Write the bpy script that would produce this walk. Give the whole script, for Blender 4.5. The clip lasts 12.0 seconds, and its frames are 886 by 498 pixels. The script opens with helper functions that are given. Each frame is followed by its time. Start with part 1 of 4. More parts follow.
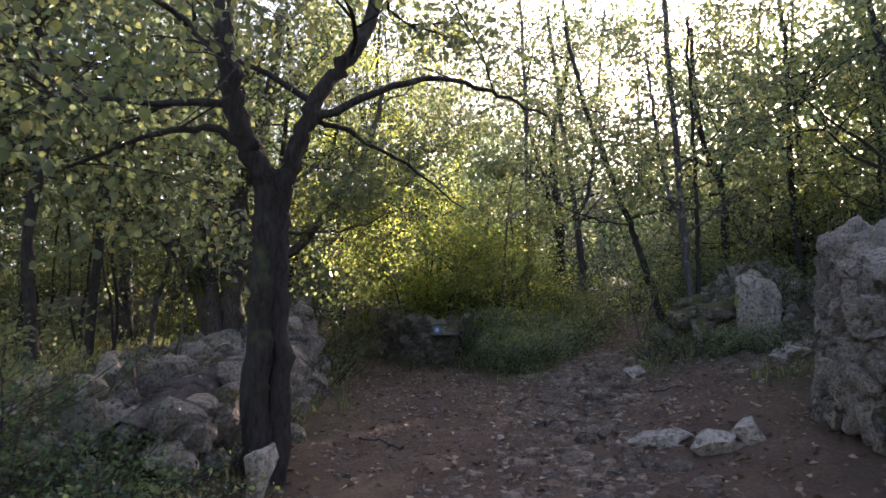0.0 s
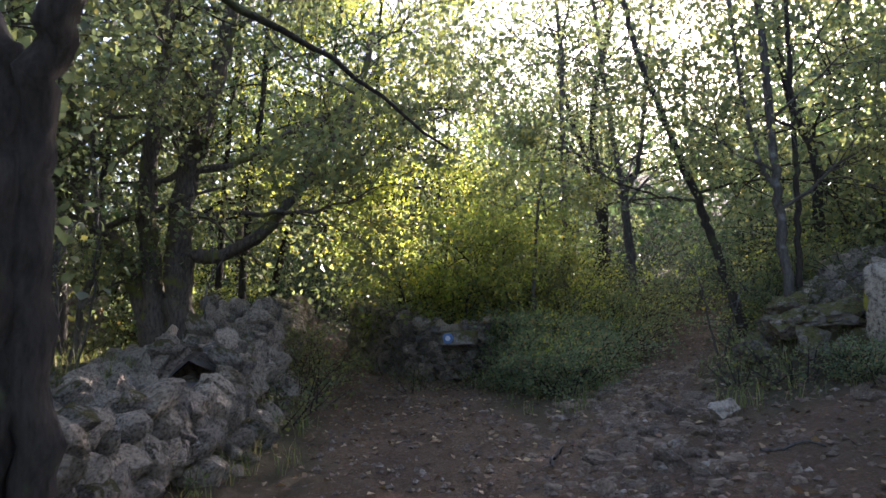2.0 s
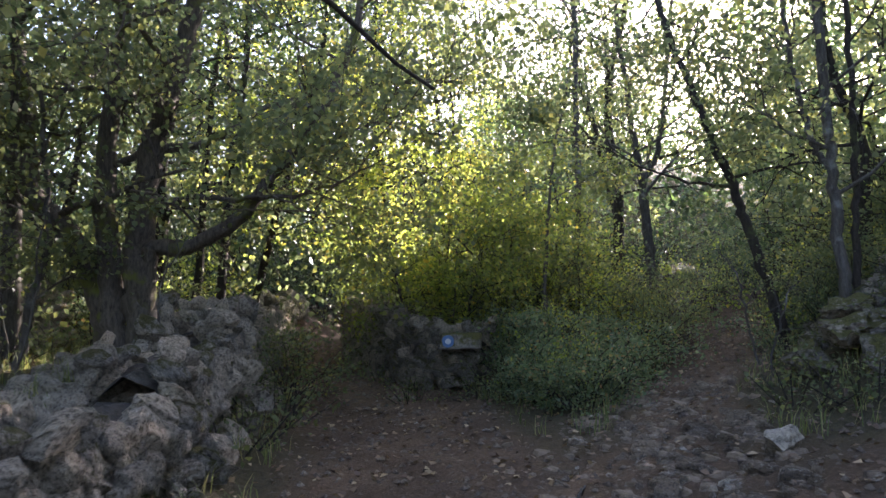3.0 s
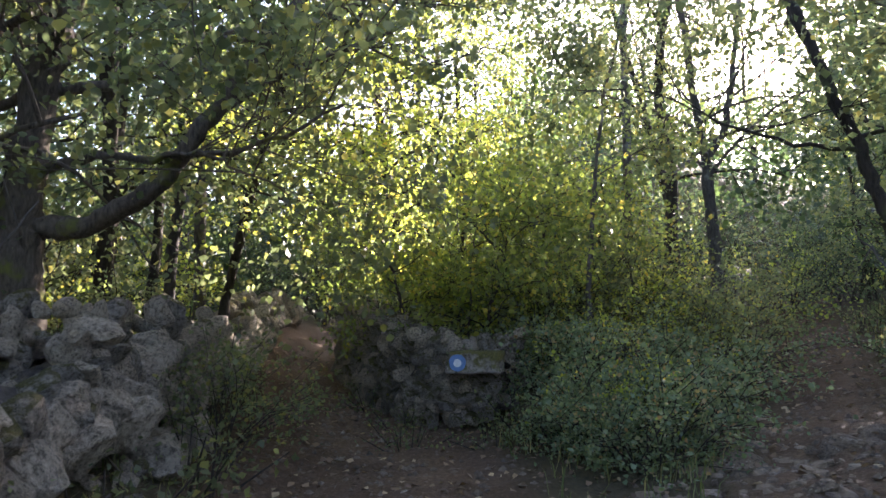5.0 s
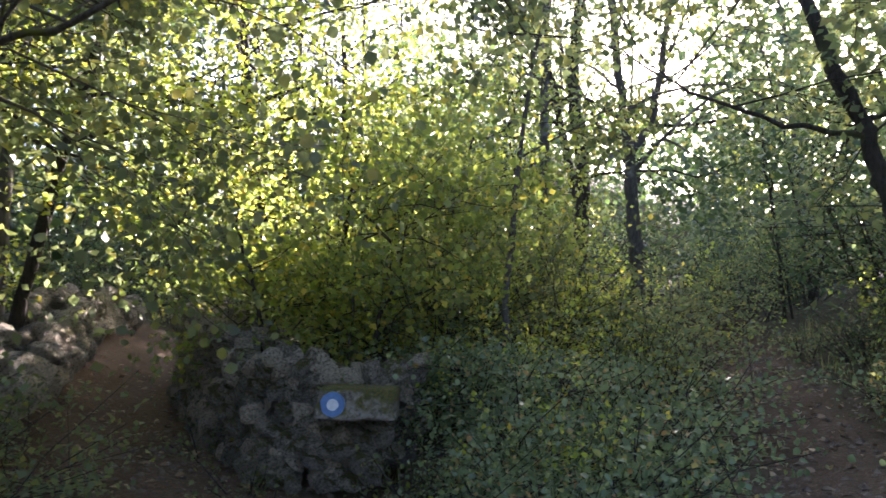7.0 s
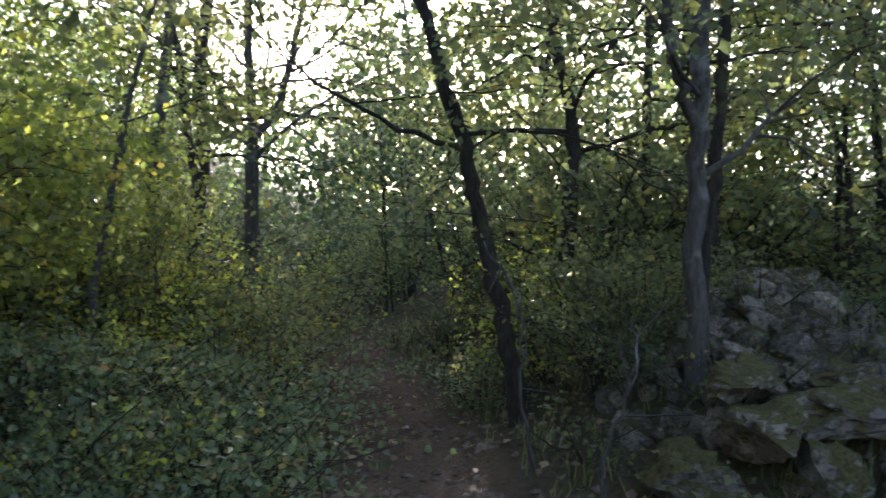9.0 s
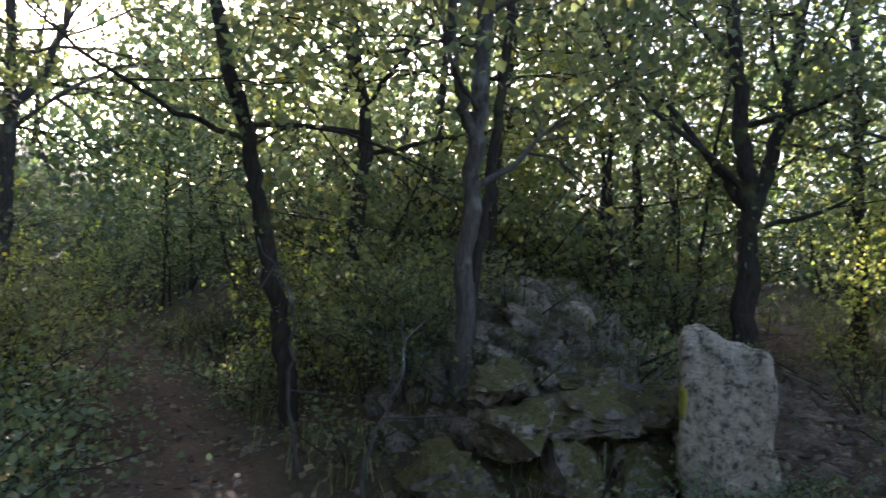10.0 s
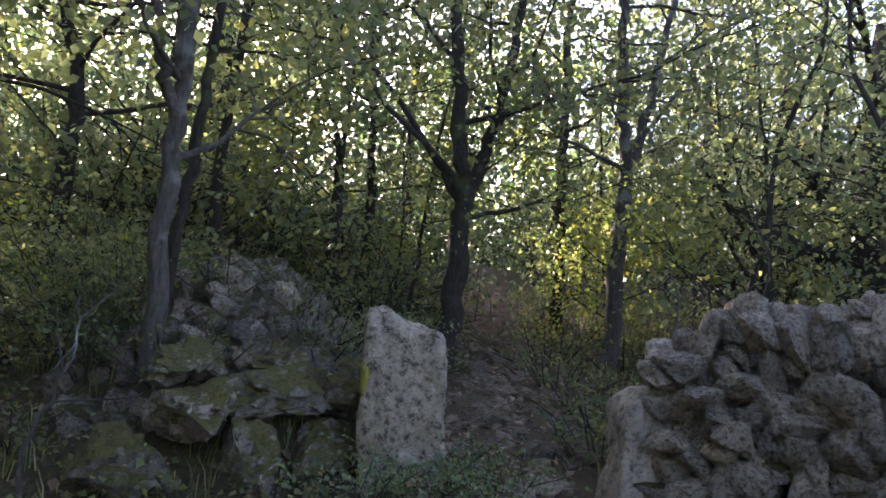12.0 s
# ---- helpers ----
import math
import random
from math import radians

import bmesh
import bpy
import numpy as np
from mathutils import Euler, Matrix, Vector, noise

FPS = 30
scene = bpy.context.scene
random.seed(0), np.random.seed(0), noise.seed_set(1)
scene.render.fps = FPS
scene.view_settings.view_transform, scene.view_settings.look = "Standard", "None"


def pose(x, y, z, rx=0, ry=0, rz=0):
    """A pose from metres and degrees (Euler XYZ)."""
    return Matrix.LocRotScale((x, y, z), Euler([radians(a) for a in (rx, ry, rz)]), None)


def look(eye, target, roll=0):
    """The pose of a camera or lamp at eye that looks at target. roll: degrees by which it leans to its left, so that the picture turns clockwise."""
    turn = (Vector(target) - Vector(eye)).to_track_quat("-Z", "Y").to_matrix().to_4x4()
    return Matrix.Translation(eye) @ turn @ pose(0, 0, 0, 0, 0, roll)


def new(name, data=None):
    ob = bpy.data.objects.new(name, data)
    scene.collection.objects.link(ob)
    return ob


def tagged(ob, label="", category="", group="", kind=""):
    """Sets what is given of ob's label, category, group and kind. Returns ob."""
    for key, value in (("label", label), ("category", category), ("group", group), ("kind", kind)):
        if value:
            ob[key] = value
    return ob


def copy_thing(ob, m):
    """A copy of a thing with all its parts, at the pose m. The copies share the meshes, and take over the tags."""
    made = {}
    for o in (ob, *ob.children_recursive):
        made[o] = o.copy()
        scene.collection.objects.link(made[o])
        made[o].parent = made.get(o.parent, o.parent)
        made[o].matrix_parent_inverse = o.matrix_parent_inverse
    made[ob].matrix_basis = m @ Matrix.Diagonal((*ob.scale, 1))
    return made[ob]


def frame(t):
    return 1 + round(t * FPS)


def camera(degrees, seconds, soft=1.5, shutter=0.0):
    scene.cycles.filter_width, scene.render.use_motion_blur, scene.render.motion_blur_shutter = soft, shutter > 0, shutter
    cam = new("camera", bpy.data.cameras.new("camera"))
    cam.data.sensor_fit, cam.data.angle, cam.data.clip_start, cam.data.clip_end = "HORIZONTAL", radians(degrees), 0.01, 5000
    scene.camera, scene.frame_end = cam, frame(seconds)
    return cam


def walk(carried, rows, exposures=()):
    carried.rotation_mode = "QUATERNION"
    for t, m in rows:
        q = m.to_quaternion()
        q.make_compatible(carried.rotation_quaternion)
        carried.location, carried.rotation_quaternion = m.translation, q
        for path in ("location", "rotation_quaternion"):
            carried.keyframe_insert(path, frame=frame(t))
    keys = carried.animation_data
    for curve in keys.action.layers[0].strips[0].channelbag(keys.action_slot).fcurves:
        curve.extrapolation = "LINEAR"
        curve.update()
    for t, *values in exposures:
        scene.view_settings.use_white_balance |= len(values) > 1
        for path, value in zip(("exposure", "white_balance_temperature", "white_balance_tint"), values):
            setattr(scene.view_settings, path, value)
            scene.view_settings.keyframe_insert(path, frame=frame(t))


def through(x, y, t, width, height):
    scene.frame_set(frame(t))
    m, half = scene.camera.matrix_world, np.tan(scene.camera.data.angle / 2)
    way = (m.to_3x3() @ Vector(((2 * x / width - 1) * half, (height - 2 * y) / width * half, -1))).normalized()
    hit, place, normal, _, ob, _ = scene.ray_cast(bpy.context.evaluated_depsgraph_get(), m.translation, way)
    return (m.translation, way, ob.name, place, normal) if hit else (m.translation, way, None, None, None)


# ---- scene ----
cam = camera(61.8, 12.0, soft=1.5, shutter=0.25)
# seconds, eye x y z, yaw, pitch, roll
ROWS = [
    (0.0, 0.0, 0.0, 1.5, 0.0, 6.23, -1.05),
    (0.5, 0.153, 0.875, 1.542, 0.58, 6.29, -1.01),
    (1.0, 0.219, 1.689, 1.582, 1.4, 6.13, -1.15),
    (1.5, 0.298, 2.376, 1.635, 2.23, 5.92, -1.2),
    (2.0, 0.348, 2.982, 1.708, 2.86, 5.75, -1.26),
    (2.5, 0.363, 3.591, 1.773, 3.42, 5.48, -1.35),
    (3.0, 0.367, 4.195, 1.817, 3.36, 5.16, -1.0),
    (3.2, 0.362, 4.454, 1.835, 3.18, 5.02, -0.51),
    (4.8, 0.408, 6.536, 1.874, 5.57, 5.4, -0.44),
    (5.0, 0.374, 6.776, 1.886, 5.4, 5.45, -0.47),
    (5.5, 0.234, 7.314, 1.929, 4.55, 5.5, -0.39),
    (6.0, 0.188, 7.971, 1.962, 2.87, 5.43, -0.05),
    (6.5, 0.201, 8.539, 2.017, -0.04, 5.52, 0.49),
    (6.7, 0.198, 8.657, 2.018, -1.44, 5.57, 0.78),
    (8.3, 0.312, 8.96, 2.059, -21.11, 5.2, 1.81),
    (8.5, 0.332, 8.987, 2.055, -24.46, 5.31, 2.02),
    (9.0, 0.374, 9.01, 2.055, -32.75, 5.56, 2.85),
    (9.5, 0.416, 8.999, 2.064, -41.19, 5.92, 3.86),
    (10.0, 0.501, 8.968, 2.075, -48.33, 6.46, 4.35),
    (10.3, 0.563, 8.929, 2.082, -52.35, 6.82, 4.5),
    (10.5, 0.606, 8.885, 2.087, -54.15, 6.71, 4.8),
    (11.0, 0.638, 8.809, 2.093, -59.3, 6.85, 4.88),
    (11.5, 0.635, 8.718, 2.101, -63.69, 6.64, 4.81),
    (12.0, 0.621, 8.642, 2.112, -66.99, 6.3, 4.88),
]


def aim(yaw, pitch):
    a, b = radians(yaw), radians(pitch)
    return Vector((-math.sin(a) * math.cos(b), math.cos(a) * math.cos(b), math.sin(b)))


walk(cam, [(t, look((x, y, z), Vector((x, y, z)) + aim(yaw, pitch), roll)) for t, x, y, z, yaw, pitch, roll in ROWS],
     exposures=[(0.0, 3.35, 6250, 34), (3.0, 3.65, 6050, 26), (6.5, 4.0, 6050, 26), (8.5, 3.75, 5950, 24), (9.5, 3.55, 6000, 22), (11.0, 3.65, 6100, 26), (12.0, 3.95, 6200, 30)])

# ---- world, sun ----
SUN_AZ, SUN_EL = 31.4, 17.7          # degrees clockwise from +y, above the horizon
sun_dir = Vector((math.sin(radians(SUN_AZ)) * math.cos(radians(SUN_EL)), math.cos(radians(SUN_AZ)) * math.cos(radians(SUN_EL)), math.sin(radians(SUN_EL))))
world = bpy.data.worlds.new("sky")
scene.world = world
world.use_nodes = True
wn = world.node_tree.nodes
sky = wn.new("ShaderNodeTexSky")
sky.sky_type, sky.sun_disc = "NISHITA", False
sky.sun_elevation, sky.sun_rotation = radians(SUN_EL), radians(SUN_AZ)
sky.dust_density = 3.0
wn["Background"].inputs["Strength"].default_value = 0.075
world.node_tree.links.new(sky.outputs[0], wn["Background"].inputs["Color"])
sun = new("sun", bpy.data.lights.new("sun", "SUN"))
sun.data.energy, sun.data.angle, sun.data.color = 5.0, radians(0.6), (1.0, 0.9, 0.74)
sun.matrix_world = look(sun_dir * 60, (0, 0, 0))


# ---- materials ----
def material(name, rough=0.9):
    m = bpy.data.materials.new(name)
    m.use_nodes = True
    nt = m.node_tree
    b = nt.nodes["Principled BSDF"]
    b.inputs["Roughness"].default_value = rough
    b.inputs["Specular IOR Level"].default_value = 0.25
    return m, nt, b


def ramp(nt, fac, stops):
    r = nt.nodes.new("ShaderNodeValToRGB")
    while len(r.color_ramp.elements) < len(stops):
        r.color_ramp.elements.new(0.5)
    for e, (p, c) in zip(r.color_ramp.elements, stops):
        e.position, e.color = p, (*c, 1)
    nt.links.new(fac, r.inputs[0])
    return r.outputs[0]


def noise_tex(nt, scale, detail=6.0, rough=0.6, coords="Object"):
    tc = nt.nodes.new("ShaderNodeTexCoord")
    n = nt.nodes.new("ShaderNodeTexNoise")
    n.inputs["Scale"].default_value, n.inputs["Detail"].default_value, n.inputs["Roughness"].default_value = scale, detail, rough
    nt.links.new(tc.outputs[coords], n.inputs["Vector"])
    return n.outputs["Fac"]


def mixed(nt, fac, a, b):
    m = nt.nodes.new("ShaderNodeMix")
    m.data_type = "RGBA"
    for s, v in ((m.inputs[0], fac), (m.inputs[6], a), (m.inputs[7], b)):
        if isinstance(v, tuple):
            s.default_value = (*v, 1)
        elif isinstance(v, float):
            s.default_value = v
        else:
            nt.links.new(v, s)
    return m.outputs[2]


def bump(nt, b, fac, strength, distance):
    n = nt.nodes.new("ShaderNodeBump")
    n.inputs["Strength"].default_value, n.inputs["Distance"].default_value = strength, distance
    nt.links.new(fac, n.inputs["Height"])
    nt.links.new(n.outputs[0], b.inputs["Normal"])


def step(nt, fac, lo, hi):
    m = nt.nodes.new("ShaderNodeMapRange")
    m.inputs["From Min"].default_value, m.inputs["From Max"].default_value = lo, hi
    nt.links.new(fac, m.inputs["Value"])
    return m.outputs[0]


def leaf_material(name, stops, through=0.5, rough=0.45):
    m, nt, b = material(name, rough)
    b.inputs["Specular IOR Level"].default_value = 0.4
    g = nt.nodes.new("ShaderNodeNewGeometry")
    col = ramp(nt, g.outputs["Random Per Island"], stops)
    nt.links.new(col, b.inputs["Base Color"])
    tr = nt.nodes.new("ShaderNodeBsdfTranslucent")
    lit = nt.nodes.new("ShaderNodeMix")
    lit.data_type, lit.blend_type = "RGBA", "MULTIPLY"
    lit.inputs[0].default_value = 1.0
    nt.links.new(col, lit.inputs[6])
    lit.inputs[7].default_value = (2.6, 2.65, 2.1, 1)
    nt.links.new(lit.outputs[2], tr.inputs[0])
    mx = nt.nodes.new("ShaderNodeMixShader")
    mx.inputs[0].default_value = through
    nt.links.new(b.outputs[0], mx.inputs[1])
    nt.links.new(tr.outputs[0], mx.inputs[2])
    nt.links.new(mx.outputs[0], nt.nodes["Material Output"].inputs[0])
    return m


LEAF = leaf_material("leaf_oak", [(0.0, (0.056, 0.07, 0.038)), (0.5, (0.085, 0.102, 0.05)), (0.85, (0.118, 0.13, 0.052)), (1.0, (0.16, 0.145, 0.045))], 0.55)
LEAF_YELLOW = leaf_material("leaf_yellowing", [(0.0, (0.12, 0.155, 0.034)), (0.5, (0.175, 0.205, 0.04)), (0.9, (0.25, 0.25, 0.05)), (1.0, (0.33, 0.24, 0.05))], 0.7)
LEAF_LIGHT = leaf_material("leaf_maple_green", [(0.0, (0.075, 0.1, 0.03)), (0.5, (0.108, 0.135, 0.036)), (0.9, (0.16, 0.175, 0.04)), (1.0, (0.26, 0.2, 0.04))], 0.58)
LEAF_DARK = leaf_material("leaf_evergreen_and_shaded", [(0.0, (0.028, 0.046, 0.022)), (0.6, (0.044, 0.068, 0.03)), (1.0, (0.065, 0.1, 0.03))], 0.3, 0.35)
LEAF_BRAMBLE = leaf_material("leaf_bramble", [(0.0, (0.065, 0.095, 0.052)), (0.6, (0.1, 0.135, 0.066)), (0.9, (0.14, 0.165, 0.07)), (1.0, (0.24, 0.15, 0.07))], 0.4, 0.3)
LITTER = leaf_material("leaf_litter", [(0.0, (0.06, 0.035, 0.02)), (0.5, (0.14, 0.085, 0.05)), (0.85, (0.24, 0.16, 0.09)), (1.0, (0.34, 0.25, 0.14))], 0.15, 0.6)
GRASS = leaf_material("grass_blade", [(0.0, (0.06, 0.08, 0.025)), (0.6, (0.11, 0.13, 0.04)), (1.0, (0.24, 0.2, 0.09))], 0.35, 0.5)


def bark_material(name, dark, light, moss):
    m, nt, b = material(name, 0.95)
    tc = nt.nodes.new("ShaderNodeTexCoord")
    mp = nt.nodes.new("ShaderNodeMapping")
    mp.inputs["Scale"].default_value = (1, 1, 0.22)
    nt.links.new(tc.outputs["Object"], mp.inputs[0])
    n = nt.nodes.new("ShaderNodeTexNoise")
    n.inputs["Scale"].default_value, n.inputs["Detail"].default_value, n.inputs["Roughness"].default_value = 38, 8, 0.7
    nt.links.new(mp.outputs[0], n.inputs["Vector"])
    base = ramp(nt, n.outputs["Fac"], [(0.3, dark), (0.7, light)])
    patch = step(nt, noise_tex(nt, 3.2, 5), 0.56, 0.66)
    col = mixed(nt, patch, base, moss)
    nt.links.new(col, b.inputs["Base Color"])
    bump(nt, b, n.outputs["Fac"], 0.9, 0.02)
    return m


BARK = bark_material("bark_dark", (0.012, 0.01, 0.008), (0.055, 0.045, 0.036), (0.06, 0.065, 0.03))
BARK_GREY = bark_material("bark_grey", (0.03, 0.026, 0.022), (0.11, 0.1, 0.085), (0.17, 0.17, 0.15))
BARK_MOSS = bark_material("bark_mossy", (0.025, 0.02, 0.016), (0.13, 0.11, 0.085), (0.1, 0.11, 0.025))


def stone_material(name, dark, light, moss_lo, moss_hi, k=1.0):
    m, nt, b = material(name, 0.9)
    info = nt.nodes.new("ShaderNodeObjectInfo")
    fine = noise_tex(nt, 5 * k, 10, 0.72)
    base = ramp(nt, fine, [(0.38, dark), (0.5, light), (0.68, tuple(min(1, v * 1.35) for v in light))])
    tint = ramp(nt, info.outputs["Random"], [(0.0, (0.75, 0.74, 0.72)), (1.0, (1.15, 1.1, 1.02))])
    mul = nt.nodes.new("ShaderNodeMix")
    mul.data_type, mul.blend_type = "RGBA", "MULTIPLY"
    mul.inputs[0].default_value = 1.0
    nt.links.new(base, mul.inputs[6])
    nt.links.new(tint, mul.inputs[7])
    lichen = step(nt, noise_tex(nt, 3.4 * k, 9, 0.75), 0.56, 0.64)
    c = mixed(nt, lichen, mul.outputs[2], (0.085, 0.076, 0.06))
    pale = step(nt, noise_tex(nt, 2.3 * k, 9, 0.75), 0.57, 0.66)
    c = mixed(nt, pale, c, (0.46, 0.41, 0.335))
    geo = nt.nodes.new("ShaderNodeNewGeometry")
    sep = nt.nodes.new("ShaderNodeSeparateXYZ")
    nt.links.new(geo.outputs["Normal"], sep.inputs[0])
    up = nt.nodes.new("ShaderNodeMath")
    up.operation = "MULTIPLY_ADD"
    nt.links.new(sep.outputs["Z"], up.inputs[0])
    up.inputs[1].default_value = 0.22
    nt.links.new(noise_tex(nt, 1.6 * k, 6, 0.7), up.inputs[2])
    moss = step(nt, up.outputs[0], moss_lo, moss_hi)
    c = mixed(nt, moss, c, ramp(nt, noise_tex(nt, 14 * k, 6, 0.8), [(0.35, (0.03, 0.028, 0.01)), (0.65, (0.1, 0.092, 0.024))]))
    nt.links.new(c, b.inputs["Base Color"])
    bump(nt, b, noise_tex(nt, 3.5 * k, 12, 0.7), 0.9, 0.16 / k)
    return m


STONE = stone_material("limestone", (0.12, 0.104, 0.082), (0.37, 0.325, 0.262), 0.8, 0.86)
STONE_BIG = stone_material("limestone_block", (0.11, 0.096, 0.076), (0.33, 0.29, 0.235), 0.8, 0.86, 4.0)
MOSSY_BIG = stone_material("boulder_mossy", (0.045, 0.042, 0.036), (0.2, 0.18, 0.155), 0.46, 0.6, 4.0)
STONE_MOSSY = stone_material("limestone_mossy", (0.06, 0.056, 0.048), (0.24, 0.22, 0.19), 0.55, 0.68)
STONE_PATH = stone_material("limestone_trodden", (0.085, 0.066, 0.052), (0.21, 0.165, 0.125), 1.2, 1.3)


def ground_material():
    m, nt, b = material("forest_floor", 1.0)
    at = nt.nodes.new("ShaderNodeAttribute")
    at.attribute_name = "trodden"
    soil = ramp(nt, noise_tex(nt, 30, 10, 0.75), [(0.3, (0.065, 0.042, 0.027)), (0.55, (0.145, 0.098, 0.062)), (0.75, (0.27, 0.2, 0.135))])
    stain = ramp(nt, noise_tex(nt, 1.6, 5), [(0.35, (0.75, 0.72, 0.7)), (0.7, (1.15, 1.12, 1.08))])
    mul = nt.nodes.new("ShaderNodeMix")
    mul.data_type, mul.blend_type = "RGBA", "MULTIPLY"
    mul.inputs[0].default_value = 1.0
    nt.links.new(soil, mul.inputs[6])
    nt.links.new(stain, mul.inputs[7])
    floor_c = ramp(nt, noise_tex(nt, 24, 10, 0.8), [(0.3, (0.025, 0.022, 0.014)), (0.5, (0.07, 0.06, 0.03)), (0.72, (0.13, 0.11, 0.055))])
    col = mixed(nt, at.outputs["Fac"], floor_c, mul.outputs[2])
    nt.links.new(col, b.inputs["Base Color"])
    bump(nt, b, noise_tex(nt, 26, 12, 0.8), 1.0, 0.05)
    return m


GROUND = ground_material()


def plain(name, col, rough=0.8):
    m, nt, b = material(name, rough)
    c = ramp(nt, noise_tex(nt, 30, 6), [(0.3, tuple(v * 0.75 for v in col)), (0.7, col)])
    nt.links.new(c, b.inputs["Base Color"])
    return m


# ---- lie of the land ----
def smooth(a, b, v):
    t = np.clip((v - a) / (b - a), 0, 1)
    return t * t * (3 - 2 * t)


PATH_MAIN = [(0.1, -14), (0.0, -2), (0.2, 4), (0.25, 8.5), (-0.3, 11), (-1.1, 13.4), (-2.1, 16.2), (-2.9, 18.8), (-3.2, 21), (-2.6, 23.5), (-1.2, 26.5)]
PATH_RIGHT = [(0.6, 7.2), (1.5, 9.4), (2.3, 11.6), (3.3, 14.2), (4.4, 17.5), (6.5, 23), (10, 30)]
PATH_UP = [(1.6, 8.4), (3.6, 9.4), (4.8, 9.95), (6.5, 10.5), (8.6, 11.25), (11.2, 12.4), (14, 13.6), (19, 15)]


def off_path(x, y, line):
    best = np.full(np.shape(x), 1e9)
    for (ax, ay), (bx, by) in zip(line, line[1:]):
        dx, dy = bx - ax, by - ay
        t = np.clip(((x - ax) * dx + (y - ay) * dy) / (dx * dx + dy * dy), 0, 1)
        best = np.minimum(best, np.hypot(x - ax - t * dx, y - ay - t * dy))
    return best


def waves(x, y):
    return 0.5 * np.sin(1.3 * x + 0.7 * y + 1) * np.sin(0.9 * y - 0.4 * x) + 0.3 * np.sin(2.9 * x - 1.7 * y) * np.sin(2.3 * y + 1.1 * x + 2)


def land(x, y):
    x, y = np.asarray(x, float), np.asarray(y, float)
    z = np.interp(y, [-60, -10, 0, 4.4, 8.7, 13, 20, 32, 62, 120, 900], [-2, -0.5, 0.0, 0.34, 0.58, 0.78, 1.3, 1.9, 4, 6, 8])
    z = z + 10.5 * smooth(28, 62, y) * np.exp(-((x - 4) / 15.0) ** 2)
    right = np.maximum(x - 1.2, 0)
    z = z + np.minimum(0.15 * right + 0.03 * np.maximum(x - 5, 0), 3.0) * (0.4 + 0.6 * smooth(2, 8, y))
    z = z + 0.55 * smooth(1.9, 3.2, -x - 0.12 * np.maximum(y - 12, 0)) * smooth(1, 7, y)
    main, rt, up = off_path(x, y, PATH_MAIN), off_path(x, y, PATH_RIGHT), off_path(x, y, PATH_UP)
    any_path = np.minimum(np.minimum(main, rt), up)
    # wedge of ground between the two paths, and the heap of cleared stones
    z = z + 0.5 * smooth(0.9, 2.4, np.minimum(main, rt)) * smooth(12.5, 14.5, y) * smooth(-3, 0, x) * (1 - smooth(6, 9, x))
    z = z + 1.1 * np.exp(-(((x - 5.0) / 1.25) ** 2 + ((y - 12.1) / 0.95) ** 2))
    z = z + 0.3 * np.exp(-(((x - 4.2) / 0.8) ** 2 + ((y - 11.3) / 0.6) ** 2))
    # bank under the tumbled wall beside the path
    z = z + 0.3 * np.exp(-((x + 2.25) / 0.55) ** 2) * smooth(4.0, 6.0, y) * (1 - smooth(11.5, 13.5, y))
    rough = 0.02 + 0.11 * smooth(0.7, 2.2, any_path)
    return z + rough * waves(x, y) + 0.012 * np.sin(7 * x + 3 * y) * np.sin(6 * y - 2 * x)


def gz(x, y):
    return float(land(x, y))


def trodden(x, y):
    w = 0.22 * waves(2.1 * x, 2.1 * y)
    a = 1 - smooth(0.75, 1.45, off_path(x, y, PATH_MAIN) + w)
    b = 1 - smooth(0.25, 0.75, off_path(x, y, PATH_RIGHT) + w)
    c = 1 - smooth(0.25, 0.7, off_path(x, y, PATH_UP) + w)
    d = (1 - smooth(1.2, 2.8, np.hypot((x - 1.0) / 1.2, (y - 6.5) / 2.2) + w))
    return np.maximum(np.maximum(a, b), np.maximum(c, d))


# ---- mesh tools ----
def np_mesh(name, verts, faces, mat, flat=False):
    verts, faces = np.asarray(verts, np.float32), np.asarray(faces, np.int32)
    k = faces.shape[1]
    me = bpy.data.meshes.new(name)
    me.vertices.add(len(verts))
    me.vertices.foreach_set("co", verts.ravel())
    me.loops.add(faces.size)
    me.loops.foreach_set("vertex_index", faces.ravel())
    me.polygons.add(len(faces))
    me.polygons.foreach_set("loop_start", np.arange(len(faces), dtype=np.int32) * k)
    me.update(calc_edges=True)
    me.polygons.foreach_set("use_smooth", np.full(len(faces), not flat))
    me.materials.append(mat)
    return me


def part(name, me, parent, label="", m=None):
    ob = new(name, me)
    ob.parent = parent
    if m is not None:
        ob.matrix_basis = m
    if label:
        ob["label"] = label
    return ob


def empty(name, x, y, z, label, category, group="", turn=0.0):
    ob = new(name)
    ob.empty_display_size = 0.2
    ob.matrix_basis = pose(x, y, z, 0, 0, turn)
    return tagged(ob, label, category, group)


